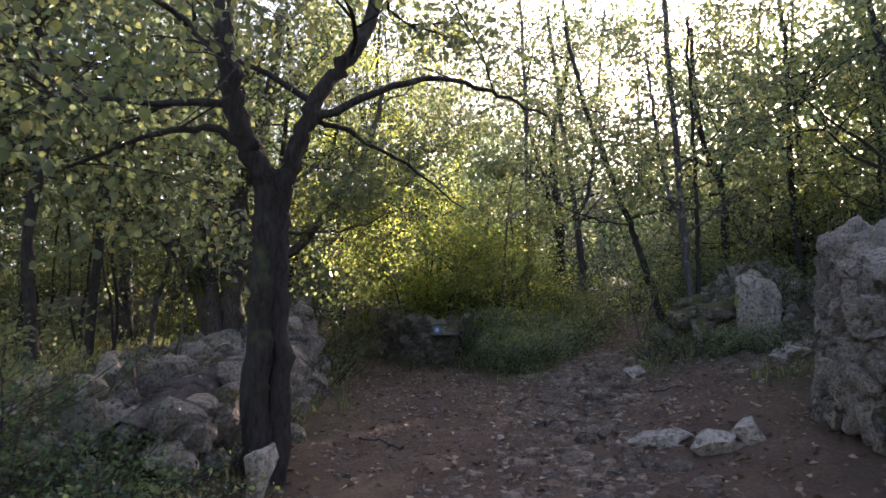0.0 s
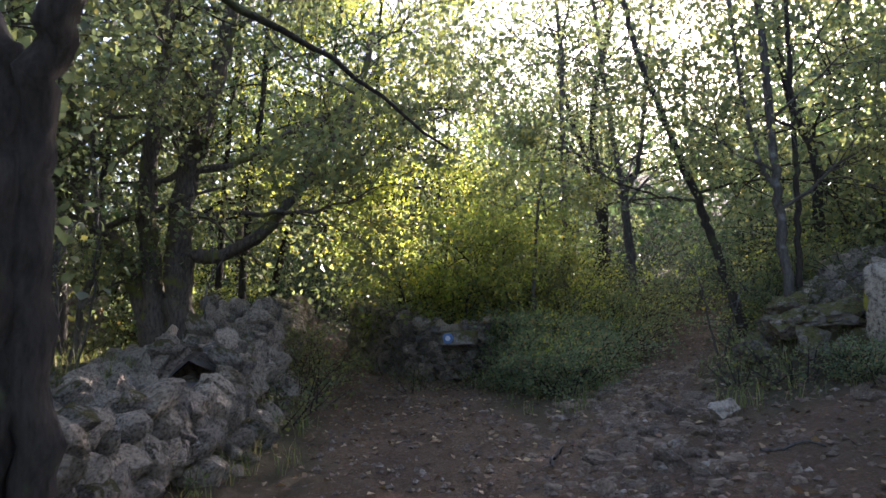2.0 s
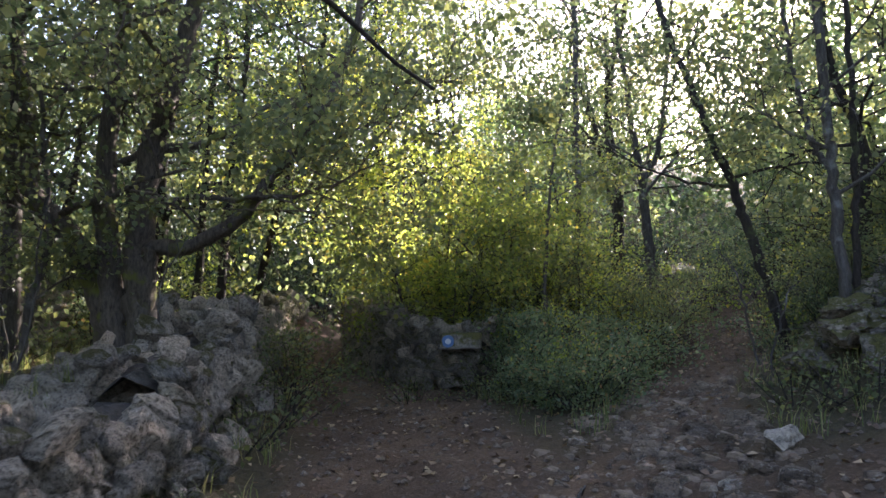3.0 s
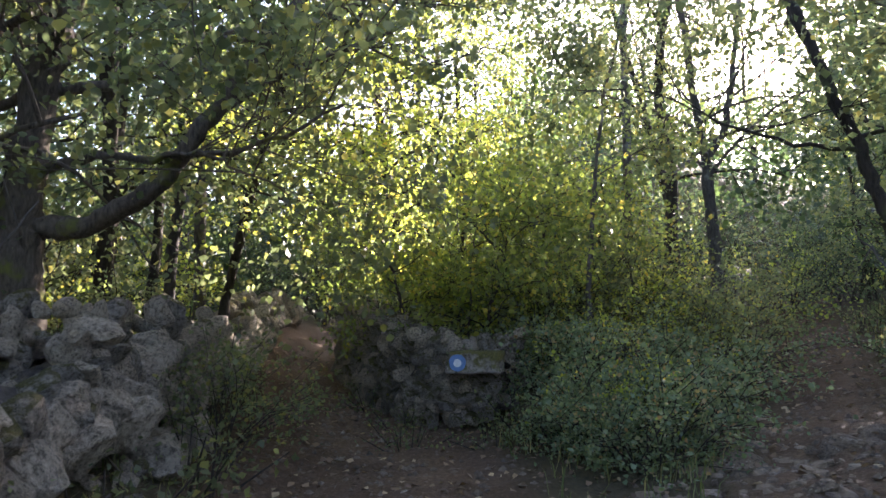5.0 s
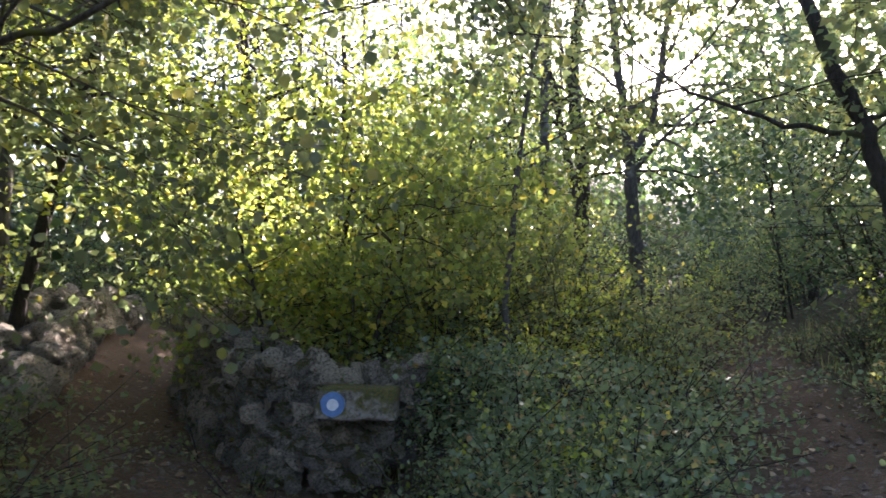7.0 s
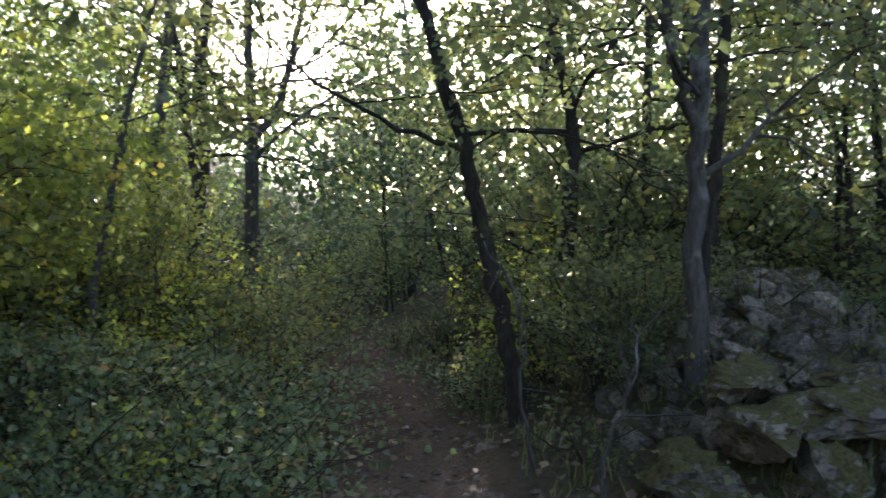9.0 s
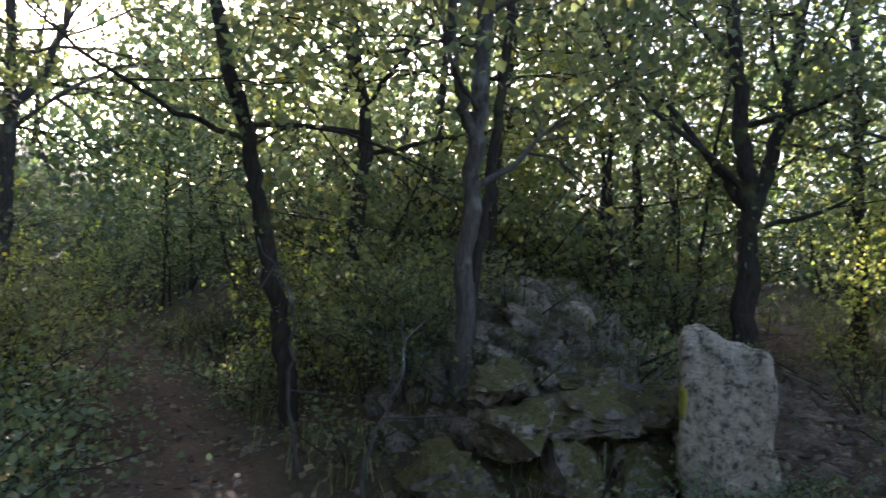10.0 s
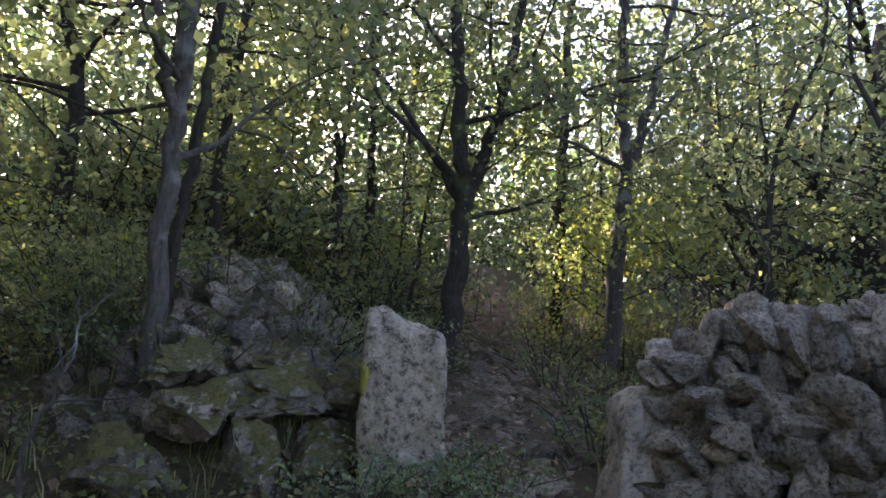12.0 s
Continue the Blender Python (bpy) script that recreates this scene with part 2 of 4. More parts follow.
class Tubes:
    """Collects tapered, slightly wavering tubes and twig tips."""

    def __init__(self, seed):
        self.v, self.f, self.n, self.tips, self.r, self.twigs = [], [], 0, [], np.random.default_rng(seed), True
        self.base = None        # where the tree stands, for branches that must leave the way clear

    def tube(self, pts, radii, sides=8, lumps=0.08):
        pts, radii = np.asarray(pts, float), np.asarray(radii, float)
        n = len(pts)
        d = np.gradient(pts, axis=0)
        d /= np.linalg.norm(d, axis=1)[:, None] + 1e-9
        ref = np.array([0.31, 0.95, 0.05]) if abs(d[:, 2]).mean() > 0.5 else np.array([0.05, 0.1, 1.0])
        u = np.cross(d, ref)
        u /= np.linalg.norm(u, axis=1)[:, None] + 1e-9
        w = np.cross(d, u)
        a = np.arange(sides) * 2 * np.pi / sides
        rad = radii[:, None] * (1 + lumps * self.r.normal(size=(n, sides)))
        ring = pts[:, None, :] + rad[..., None] * (np.cos(a)[None, :, None] * u[:, None, :] + np.sin(a)[None, :, None] * w[:, None, :])
        i = np.arange(n - 1)[:, None] * sides
        j, j2 = np.arange(sides)[None], (np.arange(sides)[None] + 1) % sides
        q = np.stack([i + j, i + j2, i + sides + j2, i + sides + j], -1).reshape(-1, 4) + self.n
        self.v.append(ring.reshape(-1, 3))
        self.f.append(q)
        self.n += n * sides

    def curve(self, keys, r0, r1, sides=10, steps=5, lumps=0.07, wobble=0.02):
        """A tube through a few key points (Catmull-Rom), tapered from r0 to r1. Returns its axis."""
        k = np.asarray(keys, float)
        e = np.vstack([2 * k[0] - k[1], k, 2 * k[-1] - k[-2]])
        out = []
        for s in range(len(k) - 1):
            p0, p1, p2, p3 = e[s:s + 4]
            for t in np.arange(steps) / steps:
                out.append(0.5 * (2 * p1 + (p2 - p0) * t + (2 * p0 - 5 * p1 + 4 * p2 - p3) * t * t + (3 * p1 - p0 - 3 * p2 + p3) * t ** 3))
        out.append(k[-1])
        out = np.array(out)
        out[1:-1] += self.r.normal(size=(len(out) - 2, 3)) * wobble
        self.tube(out, np.linspace(r0, r1, len(out)), sides, lumps)
        return out

    def branch(self, start, way, length, radius, level, droop=0.0, spread=0.8):
        n = 5 if level > 0 else 4
        p, d = [np.array(start, float)], np.array(way, float)
        for _ in range(n - 1):
            d = d + self.r.normal(size=3) * 0.2 + np.array([0, 0, -droop])
            d /= np.linalg.norm(d)
            p.append(p[-1] + d * length / (n - 1))
        if self.base is not None:
            for v in p[1:]:
                x, y, z = v + self.base
                if -1.0 < x < 1.9 and y < 9.8 and z < 3.3 + 0.06 * y:
                    return
        if level > 0 or self.twigs:
            q = p if level > 0 or (length > 0.45 and self.base is not None) else [p[0], p[-1]]
            self.tube(q, np.linspace(radius, max(radius * 0.35, 0.003), len(q)), 6 if level > 1 else 4 if level > 0 else 3, 0.05)
        if level <= 0:
            self.tips += p[1:]
            return
        for k in range(3 + int(self.r.integers(0, 3))):
            a = self.r.uniform(0.25, 1.0)
            at = np.array(p[0]) + 0
            i = min(int(a * (n - 1)), n - 2)
            at = p[i] + (p[i + 1] - p[i]) * (a * (n - 1) - i)
            side = self.r.normal(size=3)
            side[2] = side[2] * 0.5 + 0.12
            w = d + spread * side / np.linalg.norm(side) * 1.1
            self.branch(at, w / np.linalg.norm(w), length * self.r.uniform(0.45, 0.7), radius * 0.5, level - 1, droop, spread)
        self.tips.append(p[-1])

    def mesh(self, name, mat):
        return np_mesh(name, np.vstack(self.v), np.vstack(self.f), mat)


def leaves(name, centres, count, spread, size, mat, seed, flat=0.6, fine=False):
    """count leaves round each centre: folded lozenges, mostly level."""
    r = np.random.default_rng(seed)
    c = np.repeat(np.asarray(centres, float), count, axis=0)
    n = len(c)
    c = c + r.normal(size=(n, 3)) * np.array([spread, spread, spread * 0.55])
    yaw, tilt, roll = r.uniform(0, 2 * np.pi, n), r.normal(-0.25, flat, n), r.normal(0, flat, n)
    s = size * r.uniform(0.6, 1.3, n)
    fx = np.stack([np.cos(yaw) * np.cos(tilt), np.sin(yaw) * np.cos(tilt), np.sin(tilt)], -1)
    side = np.stack([-np.sin(yaw), np.cos(yaw), 0 * yaw], -1)
    up = np.cross(fx, side)
    side = side * np.cos(roll)[:, None] + up * np.sin(roll)[:, None]
    up = np.cross(fx, side)
    w = 0.38 * r.uniform(0.8, 1.3, n)[:, None]
    s = s[:, None]
    if fine:
        v = np.stack([c, c + s * (0.25 * fx + 0.8 * w * side + 0.09 * up), c + s * (0.62 * fx + w * side + 0.11 * up), c + s * (fx - 0.1 * up),
                      c + s * (0.66 * fx - 0.9 * w * side + 0.1 * up), c + s * (0.28 * fx - w * side + 0.1 * up)], 1).reshape(-1, 3)
        return np_mesh(name, v, (np.array([(0, 3, 2, 1), (0, 5, 4, 3)])[None] + 6 * np.arange(n)[:, None, None]).reshape(-1, 4), mat)
    v = np.stack([c, c + s * (0.45 * fx + w * side + 0.1 * up), c + s * (fx - 0.08 * up), c + s * (0.45 * fx - w * side + 0.1 * up)], 1).reshape(-1, 3)
    return np_mesh(name, v, np.arange(4 * n).reshape(-1, 4), mat)


def boulder(seed, size, squash=(1, 1, 1), level=2, rough=0.25):
    """An angular block of limestone."""
    bm = bmesh.new()
    bmesh.ops.create_icosphere(bm, subdivisions=level, radius=1)
    r = np.random.default_rng(seed)
    planes = [(Vector(r.normal(size=3)).normalized(), r.uniform(0.45, 0.8)) for _ in range(16)]
    o = Vector(r.uniform(0, 50, 3))
    bm.verts.ensure_lookup_table()
    for v in bm.verts:
        for n, d in planes:
            k = v.co.dot(n)
            if k > d:
                v.co -= n * (k - d)
        v.co *= 1 + rough * noise.noise(v.co * 1.7 + o) + rough * 0.5 * noise.noise(v.co * 5 + o) + rough * 0.3 * noise.noise(v.co * 12 + o)
        v.co = Vector((v.co.x * squash[0], v.co.y * squash[1], v.co.z * squash[2])) * size
    me = bpy.data.meshes.new("stone")
    bm.to_mesh(me)
    bm.free()
    return me


def with_material(me, mat):
    m2 = me.copy()
    m2.materials.clear()
    m2.materials.append(mat)
    return m2


# ---- ground ----
def build_ground():
    def axis(near0, near1, stepn, far):
        a = list(np.arange(near0, near1 + 1e-6, stepn))
        d = stepn
        lo, hi = [], []
        p, q = near0, near1
        while p > -far:
            d *= 1.25
            p -= d
            q += d
            lo.append(p)
            hi.append(q)
        return np.array(lo[::-1] + a + hi)
    xs, ys = axis(-6, 10, 0.09, 700), axis(-2, 20, 0.09, 700)
    X, Y = np.meshgrid(xs, ys)
    Z = land(X, Y)
    r = np.random.default_rng(4)
    near = (np.abs(X - 2) < 9) & (np.abs(Y - 9) < 12)
    Z = Z + np.where(near, r.normal(size=Z.shape) * 0.012, 0)
    nx, ny = len(xs), len(ys)
    i = np.arange(nx * ny).reshape(ny, nx)
    f = np.stack([i[:-1, :-1], i[:-1, 1:], i[1:, 1:], i[1:, :-1]], -1).reshape(-1, 4)
    me = np_mesh("ground", np.stack([X, Y, Z], -1).reshape(-1, 3), f, GROUND)
    at = me.attributes.new("trodden", "FLOAT", "POINT")
    at.data.foreach_set("value", trodden(X, Y).ravel().astype(np.float32))
    tagged(new("ground", me), "uneven forest floor with trodden reddish earth paths", "ground", "", "structure")


build_ground()


# ---- trees ----
def tree(name, base, label, stems, bark, leaf_mat, seed, category="tree", limbs=(), boughs=9, bough_len=1.6, level=2, low=0.35,
         per_tip=8, leaf=0.07, spread=0.18, droop=0.03, group="", fine=False, sides=12, twigs=True):
    """stems and limbs: (key points in the world, radius at foot, radius at top)."""
    bx, by = base
    bz = gz(bx, by)
    o = np.array([bx, by, bz])
    ob = empty(name, bx, by, bz, label, category, group)
    t = Tubes(seed)
    first = True
    axes_made = []
    for keys, r0, r1 in stems:
        k = np.array(keys) - o
        ax = t.curve(k, r0, r1, sides, 8 if sides > 8 else 4, 0.085, 0.014)
        if first:
            for a in range(5):      # root flare
                w = a * 1.257 + t.r.uniform(-0.3, 0.3)
                d = np.array([math.cos(w), math.sin(w), 0]) * r0
                t.tube([k[0] + d * 0.3 + [0, 0, r0 * 2.2], k[0] + d * 1.0 + [0, 0, r0 * 0.6], k[0] + d * 2.0 + [0, 0, -0.06]], [r0 * 0.45, r0 * 0.4, r0 * 0.15], 6)
            first = False
        axes_made.append((ax, r0, r1))
    part("trunk", t.mesh("trunk", bark), ob)
    lt = Tubes(seed + 1)
    lt.twigs, lt.base = twigs, o
    for keys, r0, r1 in limbs:
        lb = Tubes(seed + 7)
        ax = lb.curve(np.array(keys) - o, r0, r1, 8, 5, 0.05, 0.015)
        part("limb", lb.mesh("limb", bark), ob)
        axes_made.append((ax, r0 * 0.8, r1))
    n = max(1, len(axes_made))
    for ax, r0, r1 in axes_made:
        for b in range(max(3, int(boughs * 1.6 / n) if n > 1 else boughs)):
            f = low + (1 - low) * (b + lt.r.uniform(0, 1)) / max(3, int(boughs * 1.6 / n) if n > 1 else boughs)
            f = min(f, 0.999)
            i = min(int(f * (len(ax) - 1)), len(ax) - 2)
            p = ax[i] + (ax[i + 1] - ax[i]) * (f * (len(ax) - 1) - i)
            a = b * 2.4 + lt.r.uniform(-0.5, 0.5)
            way = np.array([math.cos(a), math.sin(a), lt.r.uniform(0.1, 0.8)])
            lt.branch(p, way / np.linalg.norm(way), bough_len * lt.r.uniform(0.7, 1.25), max(0.008, (r0 + (r1 - r0) * f) * 0.42), level, droop)
    tips = np.array(lt.tips)
    way = off_path(tips[:, 0] + bx, tips[:, 1] + by, PATH_MAIN)     # the way stays clear
    tips = tips[~((way < 1.6) & (tips[:, 2] + bz < 3.3) & (tips[:, 1] + by < 9.5))]
    part("branchwork", lt.mesh("branchwork", bark), ob)["kind"] = "stuff"
    part("crown", leaves("crown", tips, per_tip, spread, leaf, leaf_mat, seed + 3, 0.85, fine), ob)["kind"] = "stuff"
    return ob


def column(x, y, top, lean=(0, 0), bend=0.12, seed=0):
    r = np.random.default_rng(seed)
    z = gz(x, y) - 0.15
    return [(x + lean[0] * f + r.normal() * bend * f, y + lean[1] * f + r.normal() * bend * f, z + top * f) for f in (0, 0.25, 0.5, 0.75, 1.0)]


# the forked tree beside the path
tree("tree", (-1.32, 5.48), "dark ivy-clad forked oak standing on the rubble wall", [
    ([(-1.38, 5.5, 0.1), (-1.37, 5.48, 1.0), (-1.33, 5.44, 1.9), (-1.3, 5.4, 2.55), (-1.44, 5.36, 2.9), (-1.56, 5.3, 3.4), (-1.63, 5.3, 4.1), (-1.7, 5.4, 5.6)], 0.115, 0.06),
    ([(-1.27, 5.56, 0.1), (-1.22, 5.52, 1.2), (-1.22, 5.48, 2.0), (-1.17, 5.42, 2.6), (-1.02, 5.4, 3.0), (-0.86, 5.5, 3.4), (-0.55, 5.7, 3.95), (-0.3, 5.9, 5.2)], 0.085, 0.05)],
    BARK, LEAF, 11, boughs=14, bough_len=1.7, low=0.45, per_tip=9, leaf=0.064, fine=True, sides=14, limbs=[
    ([(-1.05, 5.4, 3.0), (-0.9, 5.45, 3.12), (-0.38, 5.7, 3.42), (0.02, 5.9, 3.56), (0.5, 6.2, 3.52), (0.95, 6.5, 3.4)], 0.04, 0.01),
    ([(-1.4, 5.4, 2.85), (-1.8, 5.5, 3.05), (-2.3, 5.6, 3.02), (-3.2, 5.9, 2.8)], 0.04, 0.012),
    ([(-1.0, 5.42, 3.1), (-0.7, 5.8, 3.05), (-0.3, 6.2, 2.9), (0.2, 6.7, 2.6)], 0.025, 0.006)])

# many-stemmed mossy tree on the left terrace, one stem bowed out over the path
tree("tree", (-3.72, 12.4), "many-stemmed mossy old tree, one stem bowed over the path", [
    ([(-3.75, 12.45, 1.0), (-3.9, 12.4, 1.6), (-4.1, 12.4, 2.3), (-4.4, 12.4, 2.8), (-4.85, 12.4, 3.3), (-4.97, 12.4, 4.1), (-5.1, 12.3, 5.6)], 0.19, 0.06),
    ([(-3.72, 12.3, 1.0), (-3.82, 12.3, 1.8), (-3.89, 12.3, 2.5), (-3.95, 12.3, 3.8), (-3.76, 12.3, 5.4), (-3.7, 12.2, 7)], 0.18, 0.06),
    ([(-3.5, 12.4, 1.0), (-3.52, 12.35, 1.8), (-3.55, 12.3, 2.5), (-3.47, 12.3, 3.46), (-3.19, 12.2, 4.4), (-2.9, 12.2, 5.4), (-2.7, 12.2, 7)], 0.2, 0.08),
    ([(-3.45, 12.3, 1.9), (-3.38, 12.25, 2.6), (-3.0, 12.2, 2.62), (-2.43, 12.2, 2.88), (-2.05, 12.2, 3.33), (-1.63, 12.25, 3.9), (-1.28, 12.4, 4.55), (-1.0, 12.5, 5.6)], 0.1, 0.04)],
    BARK_MOSS, LEAF, 21, boughs=24, bough_len=1.8, low=0.55, per_tip=9, leaf=0.064, fine=True, sides=14, limbs=[
    ([(-3.4, 12.3, 3.1), (-2.87, 12.2, 3.17), (-2.24, 12.1, 3.14), (-1.54, 12.0, 3.17), (-0.8, 11.8, 3.4)], 0.045, 0.01),
    ([(-2.43, 12.2, 3.15), (-1.9, 11.9, 3.1), (-1.4, 11.7, 2.9)], 0.02, 0.006)])

tree("tree", (-5.72, 13.4), "slender pale-barked tree lit by the sun beside the far wall", [(column(-5.72, 13.4, 6.5, (-0.2, 0), 0.12, 31), 0.13, 0.05)], BARK_GREY, LEAF, 31, boughs=9)
tree("tree", (-4.9, 12.2), "thin crooked young tree leaning beside the wall", [([(-4.9, 12.2, 1.0), (-4.75, 12.2, 1.9), (-4.55, 12.2, 2.9), (-4.7, 12.2, 4.6)], 0.06, 0.02)], BARK_GREY, LEAF, 35, boughs=5, bough_len=0.9)

# slender trees whose crowns close over the terrace
# most take the dark leaves: canopy shade put into the leaf colour
for i, (x, y, h, lx) in enumerate(((-4.9, 10.2, 6.5, 0.5), (-6.6, 10.9, 7.0, -0.3), (-3.6, 15.0, 7.5, 0.5), (-4.4, 8.0, 6.5, -0.2), (-4.6, 16.4, 7.5, 0.6), (-5.6, 7.0, 6.5, 0.4), (-7.6, 13.2, 7.0, 0.2))):
    tree("tree", (x, y), "slender dark tree with a dense crown over the terrace", [(column(x, y, h, (lx, 0.1), 0.15, 130 + i), 0.075, 0.03)], BARK, LEAF_DARK if i % 3 else LEAF, 131 + 3 * i, boughs=17, bough_len=1.8, low=0.45, per_tip=9, leaf=0.074, group="terrace trees", sides=8, twigs=False)

# trees on the right
tree("tree", (3.45, 18.4), "slim grey tree with upswept forks behind the thicket", [
    ([(3.5, 18.4, 1.4), (3.45, 18.4, 3), (3.38, 18.4, 4.3), (3.2, 18.3, 5.4), (2.8, 18.3, 9.5)], 0.11, 0.04),
    ([(3.38, 18.4, 4.25), (3.7, 18.3, 5.0), (3.85, 18.2, 6.2), (4.2, 18, 9.5)], 0.06, 0.03)], BARK_GREY, LEAF, 41, boughs=16, bough_len=1.8, low=0.4, per_tip=7, leaf=0.072, twigs=False)
tree("tree", (3.95, 13.45), "slim dark tree leaning towards the path with one long side branch", [
    ([(3.98, 13.42, 1.0), (3.9, 13.45, 1.75), (3.65, 13.55, 2.7), (3.47, 13.63, 3.4), (3.14, 13.85, 4.6), (2.8, 14, 5.8), (2.5, 14.1, 7.4)], 0.075, 0.035)],
    BARK, LEAF, 43, boughs=7, bough_len=1.5, low=0.5, per_tip=7, limbs=[([(3.49, 13.6, 3.35), (3.0, 13.8, 3.5), (2.4, 14.0, 3.75), (1.9, 14.1, 4.1)], 0.025, 0.006)])
tree("tree", (5.7, 14.9), "upright dark forest tree with a slight bend", [([(5.72, 14.9, 1.4), (5.7, 14.87, 2.9), (5.7, 14.85, 4.2), (5.3, 14.8, 5.4), (5.2, 14.7, 7.6)], 0.1, 0.04)],
     BARK, LEAF, 45, boughs=12, per_tip=7, low=0.4)
tree("tree", (3.96, 11.85), "lichen-spotted straight tree at the foot of the stone heap", [([(3.98, 11.85, 0.9), (3.95, 11.82, 1.8), (3.88, 11.78, 2.8), (3.8, 11.7, 4.0), (3.7, 11.6, 6.8)], 0.07, 0.04),
     ([(3.84, 11.75, 3.2), (3.68, 11.75, 3.5), (3.55, 11.8, 4.3), (3.4, 11.8, 6)], 0.035, 0.02)],
     BARK_GREY, LEAF, 47, boughs=7, bough_len=1.5, low=0.5, per_tip=7)
tree("tree", (4.15, 11.95), "thinner straight companion tree at the stone heap", [([(4.15, 11.95, 1.0), (4.1, 11.9, 2.2), (4.1, 11.8, 3.2), (4.1, 11.75, 4.2), (4.05, 11.6, 6.5)], 0.042, 0.025)],
     BARK, LEAF, 49, boughs=6, bough_len=1.1, low=0.6, per_tip=6)
tree("tree", (7.62, 11.5), "dark oak forking high beside the rocky side trail", [
    ([(7.6, 11.5, 1.6), (7.6, 11.45, 2.3), (7.5, 11.4, 3.4), (7.35, 11.4, 4.0), (7.2, 11.5, 5.2), (7.0, 11.6, 7.2)], 0.13, 0.04),
    ([(7.5, 11.38, 3.35), (7.7, 11.25, 4.0), (7.9, 11.1, 5.2), (8.0, 11, 7)], 0.08, 0.03)],
    BARK, LEAF, 51, boughs=16, bough_len=1.9, low=0.35, per_tip=7, leaf=0.075, limbs=[([(7.5, 11.4, 3.4), (7.2, 11.9, 4.2), (6.6, 12.6, 5.2), (6.0, 13.2, 6.2)], 0.04, 0.01), ([(7.55, 11.4, 3.3), (8.2, 11, 3.5), (8.8, 10.6, 3.9)], 0.03, 0.01)])
tree("tree", (10.45, 11.1), "thin straight tree beyond the side trail", [(column(10.45, 11.1, 5.5, (-0.1, 0), 0.08, 53), 0.09, 0.04)], BARK, LEAF, 53, boughs=9, per_tip=6)
tree("tree", (8.72, 10.05), "pale twin-stemmed tree with yellowing leaves behind the wall", [
    ([(8.72, 10.05, 1.8), (8.65, 10, 3.1), (8.57, 9.95, 4.0), (8.4, 10, 4.8), (8.3, 10.1, 6.8)], 0.1, 0.04), ([(8.57, 9.95, 3.95), (8.75, 9.75, 4.9), (8.9, 9.5, 6.6)], 0.06, 0.03)],
    BARK_GREY, LEAF, 55, boughs=9, bough_len=1.5, low=0.4, per_tip=6)
for i, (x, y, h, lx) in enumerate(((6.7, 13.7, 7.0, -0.3), (7.6, 15.6, 8.0, 0.3), (9.2, 13.4, 7.5, -0.2), (11.6, 13.9, 7.5, 0.1), (8.0, 18.2, 8.5, 0.2))):
    tree("tree", (x, y), "slim dark tree above the stone heap", [(column(x, y, h, (lx, 0.1), 0.15, 160 + i), 0.07, 0.03)], BARK, LEAF, 161 + 3 * i, boughs=13, bough_len=1.7, low=0.35, per_tip=7, leaf=0.08, group="trees above the heap", sides=8, twigs=False)
tree("tree", (11.0, 7.4), "broad dark tree with a low bough behind the wall", [
    ([(11.0, 7.4, 1.9), (11.0, 7.4, 3.2), (11.1, 7.3, 4.4), (11.2, 7.2, 6.5)], 0.3, 0.12)], BARK, LEAF, 57, boughs=12, bough_len=2.2, low=0.3, per_tip=6,
    limbs=[([(11.0, 7.45, 3.4), (10.6, 8.2, 3.5), (10.2, 8.9, 3.9), (9.8, 9.3, 4.4)], 0.14, 0.05), ([(10.4, 8.6, 2.0), (10.3, 8.5, 3.0), (10.0, 8.9, 3.9)], 0.1, 0.05)])
tree("sapling", (1.25, 15.2), "slender sapling rising out of the thicket", [([(1.2, 15.2, 0.9), (1.2, 15.2, 2.0), (1.3, 15.2, 3.2), (1.35, 15.2, 3.8), (1.7, 15.2, 5.6)], 0.035, 0.015)], BARK_GREY, LEAF, 59, boughs=5, bough_len=0.8, low=0.6)

# sunlit yellowing trees at the bend
tree("tree", (-1.25, 18.0), "maple with sunlit yellow-green crown at the path's bend", [([(-1.25, 18.0, 1.0), (-1.3, 17.9, 2.6), (-1.5, 17.6, 4.2), (-1.6, 17.2, 6.0), (-1.4, 17, 9.0)], 0.085, 0.03)],
     BARK, LEAF_YELLOW, 61, boughs=27, bough_len=1.8, low=0.36, per_tip=9, leaf=0.064)
tree("tree", (-3.9, 16.9), "maple with sunlit yellow-green crown over the path", [([(-3.9, 16.9, 1.0), (-3.5, 16.7, 2.6), (-2.9, 16.2, 4.2), (-2.3, 15.8, 5.8), (-1.8, 15.5, 8.6)], 0.08, 0.03)],
     BARK, LEAF_YELLOW, 67, boughs=23, bough_len=1.7, low=0.42, per_tip=8, leaf=0.062)
tree("tree", (-0.4, 16.3), "small maple with sunlit yellow-green leaves in the thicket", [([(-0.4, 16.3, 0.9), (-0.4, 16.2, 1.9), (-0.3, 16.1, 2.6), (-0.2, 16, 3.3)], 0.05, 0.015)],
     BARK, LEAF_YELLOW, 63, boughs=12, bough_len=1.1, low=0.45, per_tip=8, leaf=0.062)
for i, (x, y, h) in enumerate(((0.7, 16.6, 2.5), (0.1, 15.3, 1.9), (1.7, 17.6, 2.6), (-0.7, 15.4, 2.0))):
    tree("tree", (x, y), "bushy young maple with light green leaves in the thicket", [(column(x, y, h, (0.2 - 0.2 * i, -0.2), 0.1, 260 + i), 0.035, 0.012)],
         BARK, LEAF_LIGHT, 261 + 3 * i, boughs=11, bough_len=1.0, low=0.2, per_tip=7, leaf=0.06, group="young maples", sides=7, twigs=False)
